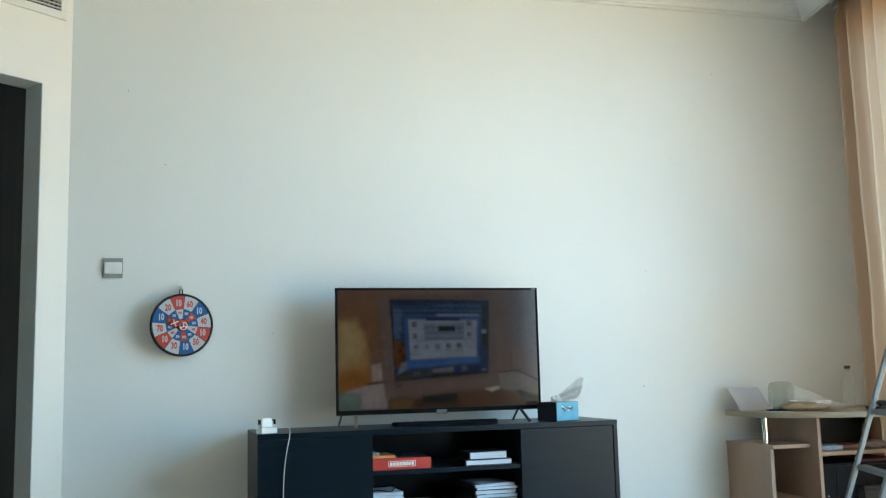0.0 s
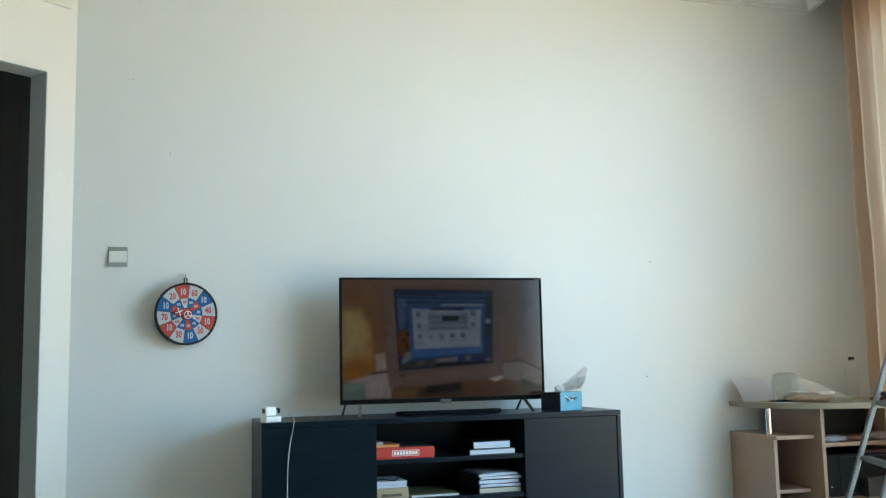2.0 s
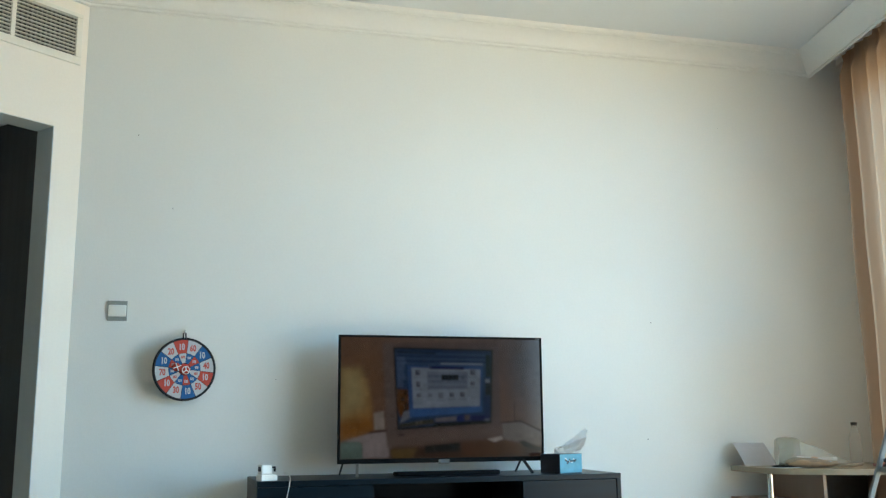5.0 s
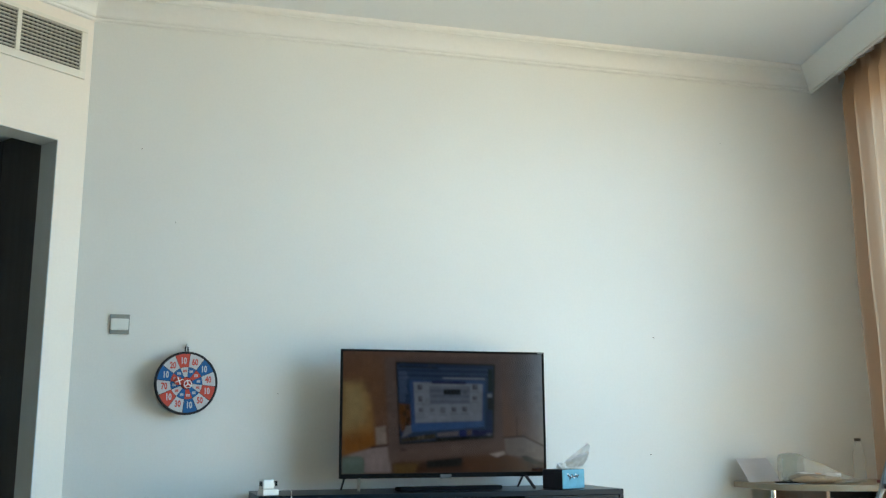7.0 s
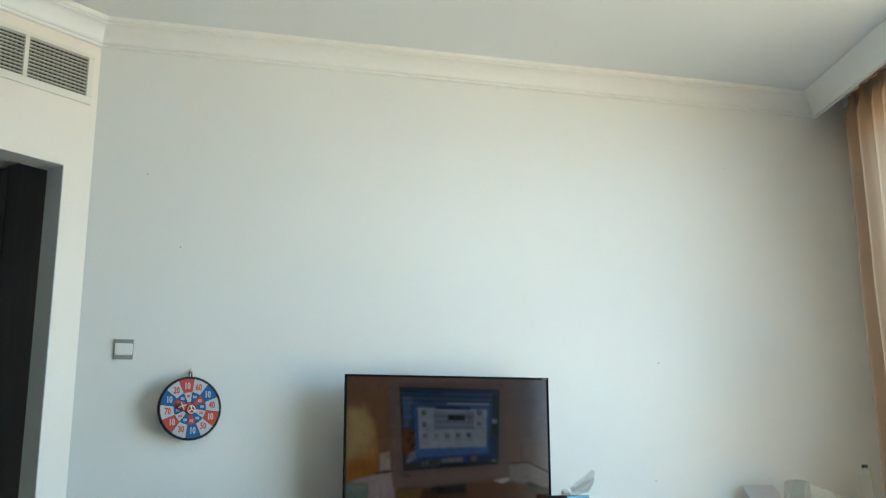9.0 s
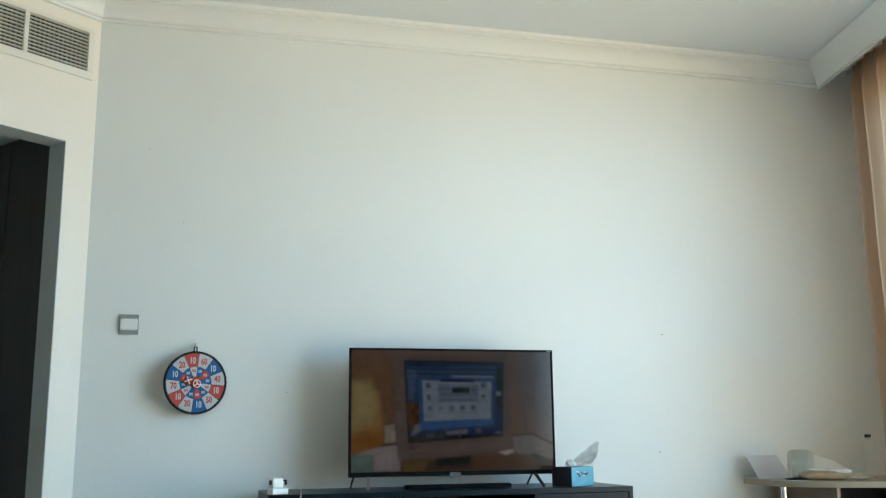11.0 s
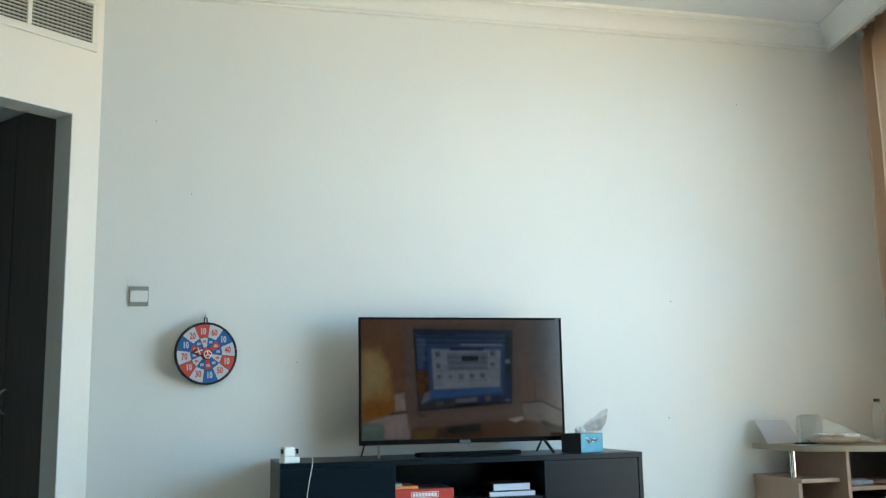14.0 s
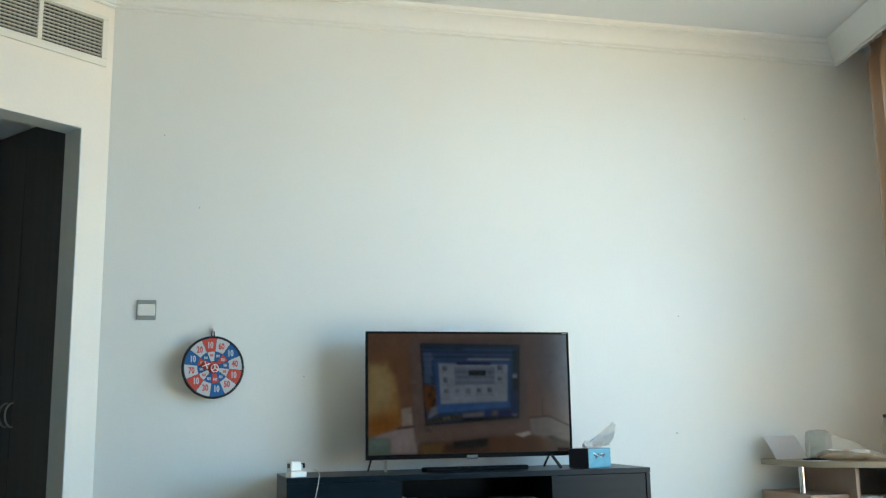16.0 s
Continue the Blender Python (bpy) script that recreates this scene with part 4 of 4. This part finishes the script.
def tissue_box():
    m = pose(1.553, 3.872, BH + 0.0005, 0, 0, 28)
    ob = thing("tissue_box", m, "blue and navy cardboard tissue box with a tissue pulled up", "tissue box")
    w, d, h = 0.146, 0.108, 0.080
    part("carton", box(0, w, 0, d, 0, h, 0.0015), M_BOX_NAVY, ob)
    front = part("blue_panel", box(0.001, w - 0.001, -0.0012, 0.0, 0.001, h - 0.001), M_BOX_BLUE, ob, "light blue printed panel")
    mark = bmesh.new()
    for x, z, a, s in ((0.042, 0.052, 30, 0.018), (0.052, 0.044, -40, 0.016), (0.066, 0.052, 60, 0.016), (0.080, 0.050, 10, 0.014), (0.094, 0.050, 50, 0.014), (0.103, 0.053, -20, 0.010)):
        add_box(mark, -s / 2, s / 2, -0.0010, 0.0, -0.0032, 0.0032, 0.0, pose(x, -0.0012, z, 0, a, 0))
    part("mark", mark, M_BOX_NAVY, front, "dark blue printed mark")
    halo = bmesh.new()
    for x, z, a, k in ((0.040, 0.058, 35, 0.016), (0.056, 0.047, -35, 0.018), (0.074, 0.047, 20, 0.016), (0.092, 0.055, 40, 0.014)):
        add_box(halo, -k / 2, k / 2, -0.0007, 0.0, -0.0028, 0.0028, 0.0, pose(x, -0.0012, z, 0, a, 0))
    part("mark_outline", halo, M_WHITE_INK, front, "white printed strokes")
    part("slot", lathe([(0.045, 0.0), (0.045, 0.0008)], 20), M_BOX_NAVY, ob).matrix_local = pose(w * 0.5, d * 0.5, h, 0, 0, 0) @ Matrix.Diagonal((1.0, 0.45, 1, 1))
    # the tissue: a creased wedge leaning out of the slot
    bm = bmesh.new()
    n, rows = 16, 20
    side, back = Vector((0.64, -0.77, 0)), Vector((0.77, 0.64, 0))
    start = Vector((w * 0.5 - 0.03, d * 0.5 + 0.036, h - 0.004)) + side * 0.038
    grid = []
    for j in range(rows + 1):
        t = j / rows
        low = Vector((0.020 + 0.078 * t, 0.002 + 0.016 * t))
        high = Vector((0.117 * t, 0.026 + 0.090 * t ** 1.05))
        line = []
        for i in range(n + 1):
            s = i / n
            q = low.lerp(high, s)
            fold = 0.013 * math.sin(s * 9 + t * 3.0) * (0.3 + t) + 0.007 * noise.noise((s * 5, t * 6, 1.7))
            rag = (0.012 * noise.noise((s * 7, t * 3, 8.2)) + 0.011 * math.sin(math.pi * s)) * t * t
            line.append(bm.verts.new(start + side * (q.x + rag) + back * fold + Vector((0, 0, q.y + 0.5 * rag))))
        grid.append(line)
    for p0, p1 in zip(grid, grid[1:]):
        for i in range(n):
            bm.faces.new((p0[i], p0[i + 1], p1[i + 1], p1[i]))
    bmesh.ops.solidify(bm, geom=bm.faces[:], thickness=0.0008)
    knot = bmesh.ops.create_icosphere(bm, subdivisions=4, radius=0.017)["verts"]
    for v in knot:
        q = v.co.copy()
        v.co = start + side * (q.x * 1.35 + 0.004) + back * q.y + Vector((0, 0, 0.014 + q.z * 1.1)) + q.normalized() * (0.010 * noise.noise(q * 70) + 0.004 * noise.noise(q * 190))
        v.co.z = max(v.co.z, h + 0.0009)
    part("tissue", bm, M_TISSUE, ob, "creased white tissue")


tissue_box()


def charger():
    ob = thing("travel_adapter", on_bench(0.018, 0.016, BH + 0.0005, 20), "white plastic travel plug adapter on the bench", "adapter")
    part("base", box(-0.002, 0.066, -0.003, 0.045, 0, 0.023, 0.004), M_PLASTIC_WHITE, ob)
    upper = part("upper_block", box(0.001, 0.047, 0.002, 0.042, 0.0232, 0.061, 0.006), M_PLASTIC_WHITE, ob)
    part("socket", box(-0.0005, 0.0020, 0.010, 0.032, 0.035, 0.053, 0.0005), M_PLASTIC_BLACK, upper, "black socket")
    prong = bmesh.new()
    add_box(prong, 0.046, 0.062, 0.004, 0.016, 0.048, 0.053, 0.001)
    add_box(prong, 0.058, 0.062, 0.004, 0.016, 0.034, 0.0478, 0.001)
    part("prong", prong, M_SOUNDBAR, ob, "grey plug clip")
    pts = [(0.150, 0.385, 0.010), (0.146, 0.30, 0.014), (0.138, 0.16, 0.016), (0.129, 0.04, 0.013), (0.124, -0.004, 0.004), (0.119, -0.012, -0.025), (0.110, -0.012, -0.07), (0.102, -0.010, -0.13), (0.098, -0.009, -0.20), (0.096, -0.009, -0.31), (0.093, -0.010, -0.5), (0.09, -0.014, -0.68)]
    pts = [on_bench(u, v, BH + z).translation for u, v, z in pts]
    ob = part("charging_cable", tube(smooth_curve(pts, 8), 0.0015, 8), M_PLASTIC_WHITE, smooth=True)
    tagged(ob, "thin white charging cable hanging over the bench front", "cable")


charger()


# ---- desk in the corner ----
def desk():
    ob = thing("computer_desk", pose(2.58, 4.23, 0), "beech laminate corner computer desk with open shelves", "desk")
    front = smooth_curve([(2.574, 4.20, 0), (2.568, 4.02, 0), (2.585, 3.90, 0), (2.635, 3.82, 0), (2.72, 3.755, 0), (2.85, 3.69, 0), (3.05, 3.63, 0), (3.28, 3.62, 0)], 6)
    outline = [(p.x - 2.58, p.y - 4.23) for p in front] + [(3.36 - 2.58, 4.0 - 4.23), (3.36 - 2.58, 0.0), (2.577 - 2.58, 0.0)]
    part("desktop", prism(outline, 0.681, 0.706, 0.002), M_BEECH_TOP, ob)
    part("side_panel", box(0.004, 0.022, -0.345, 0.014, 0.0, 0.543, 0.001, pose(0, 0, 0, 0, 0, 0)), M_BEECH, ob)
    part("shelf", box(0.0, 0.1945, -0.375, 0.012, 0.5435, 0.561, 0.001), M_BEECH, ob)
    part("tall_panel", box(0.195, 0.213, -0.43, 0.0, 0.0, 0.6805, 0.001), M_BEECH, ob)
    part("low_shelf", box(0.018, 0.195, -0.33, -0.013, 0.300, 0.316, 0.001), M_BEECH, ob)
    part("long_shelf", box(0.213, 0.76, -0.42, -0.013, 0.507, 0.525, 0.001), M_BEECH, ob)
    part("bottom_shelf", box(0.213, 0.76, -0.42, -0.013, 0.255, 0.273, 0.001), M_BEECH, ob)
    part("back_panel", box(0.018, 0.205, -0.012, -0.002, 0.0, 0.54), M_BAY_SHADE, ob, "brown back board darkened for the shade inside the bay")
    part("back_panel", box(0.207, 0.76, -0.012, -0.002, 0.0, 0.506), M_BACKBOARD, ob, "grey back board")
    part("back_panel", box(0.207, 0.76, -0.012, -0.002, 0.508, 0.680), M_BACKBOARD, ob, "grey back board")
    part("end_panel", box(0.76, 0.778, -0.30, 0.0, 0.0, 0.6805, 0.001), M_BEECH, ob)
    part("chrome_post", lathe([(0.0135, 0.561), (0.0140, 0.562), (0.0140, 0.563), (0.0140, 0.679), (0.0140, 0.680), (0.0135, 0.681)], 24), M_CHROME, ob, "chrome tube post", smooth=True).location = (0.022, -0.290, 0)


desk()


def desk_things():
    top = 0.7065
    # a stiff sheet leaning on the wall
    sheet = bmesh.new()
    a, b, c, d = Vector((2.580, 4.10, top)), Vector((2.782, 4.145, top)), Vector((2.777, 4.244, 0.8115)), Vector((2.571, 4.190, 0.813))
    n = 10
    grid = [[sheet.verts.new(a.lerp(b, i / n).lerp(d.lerp(c, i / n), j / n) + Vector((0, 0, 0.006 * math.sin(math.pi * j / n) * (1 - i / n)))) for i in range(n + 1)] for j in range(n + 1)]
    for r0, r1 in zip(grid, grid[1:]):
        for i in range(n):
            sheet.faces.new((r0[i], r0[i + 1], r1[i + 1], r1[i]))
    bmesh.ops.solidify(sheet, geom=sheet.faces[:], thickness=0.0016)
    tagged(part("card_sheet", sheet, M_CARD_WHITE), "pale grey sheet of card leaning on the wall", "card")
    ob = thing("loose_paper", pose(2.605, 3.895, top, 0, 0, -14), "flat white paper lying on the desk", "paper")
    part("sheet", box(0, 0.115, 0, 0.07, 0, 0.0016), M_PAPER, ob)

    # A thin near-black strip under the bag's open end.
    ob = thing("black_strip", pose(2.623, 3.930, top + 0.0018, 0, 0, -14), "thin black strip lying on paper under the bread bag", "pouch")
    part("cloth", box(0, 0.105, 0, 0.045, 0, 0.007, 0.002), M_SOUNDBAR, ob)

    # bread in a clear bag, its crumpled mouth to one side
    ob = thing("bread_bag", pose(2.806, 3.908, top + 0.001, 0, 0, -20), "clear plastic bag of bread with a printed label", "bread bag")
    loaf = bmesh.new()
    bmesh.ops.create_uvsphere(loaf, u_segments=28, v_segments=14, radius=1)
    for v in loaf.verts:
        x, y = math.copysign(abs(v.co.x) ** 0.6, v.co.x), math.copysign(abs(v.co.y) ** 0.6, v.co.y)
        v.co = Vector((x * 0.115 - 0.005, y * 0.055, max(-0.9, v.co.z) * 0.020 + 0.0195))
        v.co += Vector((0, 0, 0.004)) * noise.noise(v.co * 30)
    part("loaf", loaf, M_BREAD, ob, "brown flat bread", smooth=True)
    part("label_card", box(-0.085, 0.085, -0.050, 0.045, 0.0405, 0.0435, 0.001, pose(0, 0, 0, 0, 4, 0)), M_WHITE_INK, ob, "white printed card")
    part("orange_label", box(-0.022, 0.006, -0.0535, -0.0500, 0.040, 0.048, 0.0, pose(0, 0, 0, 0, 4, 0)), M_PEACH, ob, "orange printed label")
    part("white_label", box(0.026, 0.092, -0.0535, -0.0500, 0.036, 0.051, 0.0, pose(0, 0, 0, 0, 4, 0)), M_WHITE_INK, ob, "white printed label")
    def film(s0, s1, seed, tight):
        """The bag between two stations along it: a soft tube lying on the desk, wide at its open mouth and flat at its far end."""
        bm = bmesh.new()
        n, sides = 30, 72
        rings = []
        for i in range(n + 1):
            s = s0 + (s1 - s0) * i / n
            tall = np.interp(s, (0, 0.08, 0.25, 0.5, 0.8, 1), (0.128, 0.136, 0.126, 0.088, 0.038, 0.010))
            half = np.interp(s, (0, 0.08, 0.25, 0.5, 0.8, 1), (0.044, 0.050, 0.050, 0.060, 0.062, 0.036))
            ring = []
            for j in range(sides):
                a = 2 * math.pi * j / sides
                co = Vector((-0.160 + 0.345 * s, half * math.sin(a), tall * 0.5 * (1 - math.cos(a))))
                k = 0.010 * noise.noise(co * 19 + Vector((seed, 1, 7))) + 0.008 * abs(noise.noise(co * 42)) + tight * math.sin(9 * a + 5 * s + seed)
                co += Vector((0.5 * k, k * math.sin(a), -k * math.cos(a)))
                co.z = max(co.z, 0.0006)
                ring.append(bm.verts.new(co))
            rings.append(ring)
        for r0, r1 in zip(rings, rings[1:]):
            for j in range(sides):
                bm.faces.new((r0[j], r0[(j + 1) % sides], r1[(j + 1) % sides], r1[j]))
        return bm

    part("bag", film(0.27, 1.0, 3.0, 0.0015), M_BAG, ob, "crumpled clear plastic", smooth=True)
    part("bag_mouth", film(0.0, 0.27, 3.0, 0.0025), M_BAG_GREY, ob, "gathered grey-white plastic", smooth=True)

    ob = thing("plastic_bottle", pose(3.075, 3.95, top + 0.0005), "clear plastic water bottle with a dark cap", "bottle")
    part("bottle", lathe([(0.025, 0.0), (0.028, 0.006), (0.028, 0.05), (0.026, 0.056), (0.028, 0.062), (0.028, 0.112), (0.026, 0.135), (0.019, 0.158), (0.013, 0.170), (0.012, 0.188)], 28), M_BOTTLE, ob, smooth=True)
    part("cap", lathe([(0.0145, 0.186), (0.0145, 0.199), (0.0135, 0.200)], 24), M_PLASTIC_BLACK, ob, "dark screw cap")
    ob = thing("red_wallet", pose(3.07, 3.80, top, 0, 0, -20), "dark red wallet lying on the desk", "wallet")
    part("leather", box(0, 0.11, 0, 0.07, 0, 0.014, 0.004), material("dark_red_leather", (0.18, 0.03, 0.03), 0.5, grain=0.1), ob)

    # on the long shelf
    z = 0.5255
    def crumpled(name, m, size, mat, label, seed):
        """A soft heap of cloth."""
        bm = bmesh.new()
        bmesh.ops.create_uvsphere(bm, u_segments=36, v_segments=18, radius=1)
        for v in bm.verts:
            q = v.co.copy()
            k = 1 + 0.30 * noise.noise(q * 1.7 + Vector((seed, 0, 0))) + 0.16 * noise.noise(q * 4.5 + Vector((0, seed, 0)))
            v.co = Vector((q.x * size[0] * k, q.y * size[1] * k, max(0.0, (q.z * k + 0.75) / 1.75 * size[2])))
        ob = part(name, bm, mat, smooth=True)
        ob.matrix_world = m
        tagged(ob, label, "cloth", "cloths on the desk shelf")

    crumpled("folded_cloth", pose(2.880, 3.862, z, 0, 0, 5), (0.074, 0.035, 0.027), material("pale_blue_cloth", (0.40, 0.44, 0.52), 0.9, grain=0.12, scale=50, bump=0.4, bump_scale=80), "pale blue crumpled cloth on the desk shelf", 1.0)
    crumpled("folded_cloth", pose(2.985, 3.868, z, 0, 0, -5), (0.064, 0.035, 0.025), material("rust_brown_cloth", (0.24, 0.12, 0.085), 0.9, grain=0.15, scale=40, bump=0.4, bump_scale=80), "rust brown crumpled cloth on the desk shelf", 2.0)
    crumpled("folded_cloth", pose(3.115, 3.875, z, 0, 0, 0), (0.090, 0.040, 0.036), material("dusty_pink_cloth", (0.33, 0.27, 0.26), 0.9, grain=0.15, scale=40, bump=0.4, bump_scale=80), "dusty pink crumpled cloth on the desk shelf", 3.0)
    ob = thing("wooden_box", pose(2.80, 4.0, z + 0.034, 0, 0, 0), "flat brown wooden box on the desk shelf", "box")
    ob.location.z = z
    part("body", box(0, 0.12, 0, 0.1, 0, 0.04, 0.002), M_BEECH, ob)
    # a dark computer below
    z = 0.2735
    ob = thing("computer_case", pose(2.82, 3.88, z), "black desktop computer case with a small lit lamp", "computer")
    part("case", box(0, 0.40, 0, 0.30, 0, 0.19, 0.004), M_CASE, ob)
    part("front_frame", box(0.10, 0.40, -0.006, 0.0, 0.01, 0.18, 0.002), M_DIM, ob)
    part("front_glass", box(0.1035, 0.3965, -0.009, -0.006, 0.0135, 0.1765, 0.001), M_CASE, ob)
    part("indicator_lamp", lathe([(0.002, 0), (0.002, 0.002)], 10), material("lamp_white", (0.8, 0.8, 0.8), 0.4, emit=(0.9, 0.95, 1.0), strength=0.6), ob, "small white indicator lamp").matrix_local = pose(0.05, 0.0, 0.045, 90)
    ob = thing("storage_box", pose(3.015, 3.815, z), "low dark grey storage box under the desk", "box")
    part("body", box(0, 0.22, 0, 0.05, 0, 0.072, 0.004), M_DIM, ob)
    part("lid", box(-0.003, 0.223, -0.003, 0.053, 0.0725, 0.088, 0.004), M_DIM, ob)
    # red folder further along
    ob = thing("red_folder", pose(3.05, 3.88, 0.464, 0, 0, 0), "dark red folder on the computer case", "folder")
    part("cover", box(0, 0.20, 0, 0.22, 0, 0.012, 0.002), material("dark_red_card", (0.09, 0.015, 0.02), 0.5, grain=0.1), ob)


desk_things()


# ---- step ladder ----
def ladder():
    """An aluminium folding step ladder standing in front of the desk, seen from its side."""
    lean, across = Vector((0.934, -0.357, 0)), Vector((-0.357, -0.934, 0))
    ob = thing("step_ladder", Matrix.Translation((2.55, 3.25, 0)), "folding aluminium step ladder with flat treads", "ladder")
    foot = LADDER_FOOT - Vector((2.55, 3.25, 0))
    width, rise = 0.36, 1.36
    run = rise * LADDER_LEAN
    for s in (0, 1):
        p = foot + across * width * s
        rail = part("front_rail", beam(p - lean * 0.008, p + lean * (run - 0.008) + Vector((0, 0, rise)), 0.018, 0.025, up=across, bevel=0.003), M_ALU, ob)
        part("rubber_foot", box(-0.03, 0.03, -0.03, 0.03, 0.0, 0.03, 0.004, Matrix.Translation(p)), M_PLASTIC_BLACK, rail, "black rubber foot")
        back = p + lean * (run + 0.20)
        leg = part("rear_leg", beam(back, p + lean * (run + 0.02) + Vector((0, 0, rise - 0.03)), 0.018, 0.030, up=across, bevel=0.003), M_ALU, ob)
        part("rubber_foot", box(-0.025, 0.025, -0.025, 0.025, 0.0, 0.03, 0.004, Matrix.Translation(back)), M_PLASTIC_BLACK, leg, "black rubber foot")
    for k in range(5):
        h = LADDER_STEP + 0.222 * (k - 1)
        q = foot + lean * h * LADDER_LEAN + Vector((0, 0, h))
        tread = part("tread", beam(q + across * 0.012 + lean * 0.014, q + across * (width - 0.012) + lean * 0.014, 0.036, 0.020, bevel=0.002), M_ALU, ob)
        for g in range(3):
            o = lean * (0.003 + 0.011 * g) + Vector((0, 0, 0.0108))
            part("grip_rib", beam(q + across * 0.02 + o, q + across * (width - 0.02) + o, 0.004, 0.002, bevel=0), M_ALU, tread)
    top = foot + lean * (run + 0.03) + Vector((0, 0, rise + 0.012))
    part("top_platform", beam(top - across * 0.02, top + across * (width + 0.02), 0.16, 0.024, bevel=0.006), M_PLASTIC_GREY, ob, "grey plastic top cap")


LADDER_FOOT = Vector((2.524, 3.487, 0))
LADDER_LEAN = 0.343
LADDER_STEP = 0.497
ladder()


def strap_on_ladder():
    """A tangled black lead lying over one tread."""
    lean, across = Vector((0.934, -0.357, 0)), Vector((-0.357, -0.934, 0))
    h = LADDER_STEP + 0.222
    q = LADDER_FOOT + lean * (h * LADDER_LEAN + 0.012) + Vector((0, 0, h + 0.0145))
    rng = random.Random(8)
    pts = [q + across * (0.035 + 0.011 * k % 0.09) + lean * rng.uniform(-0.018, 0.026) + Vector((0, 0, abs(0.030 * math.sin(k * 1.1)) * (k > 0))) for k in range(16)]
    ob = part("black_cable", tube(smooth_curve(pts, 6), 0.0048, 8), M_PLASTIC_BLACK, smooth=True)
    tagged(ob, "tangled black cable lying on a ladder tread", "cable")


strap_on_ladder()
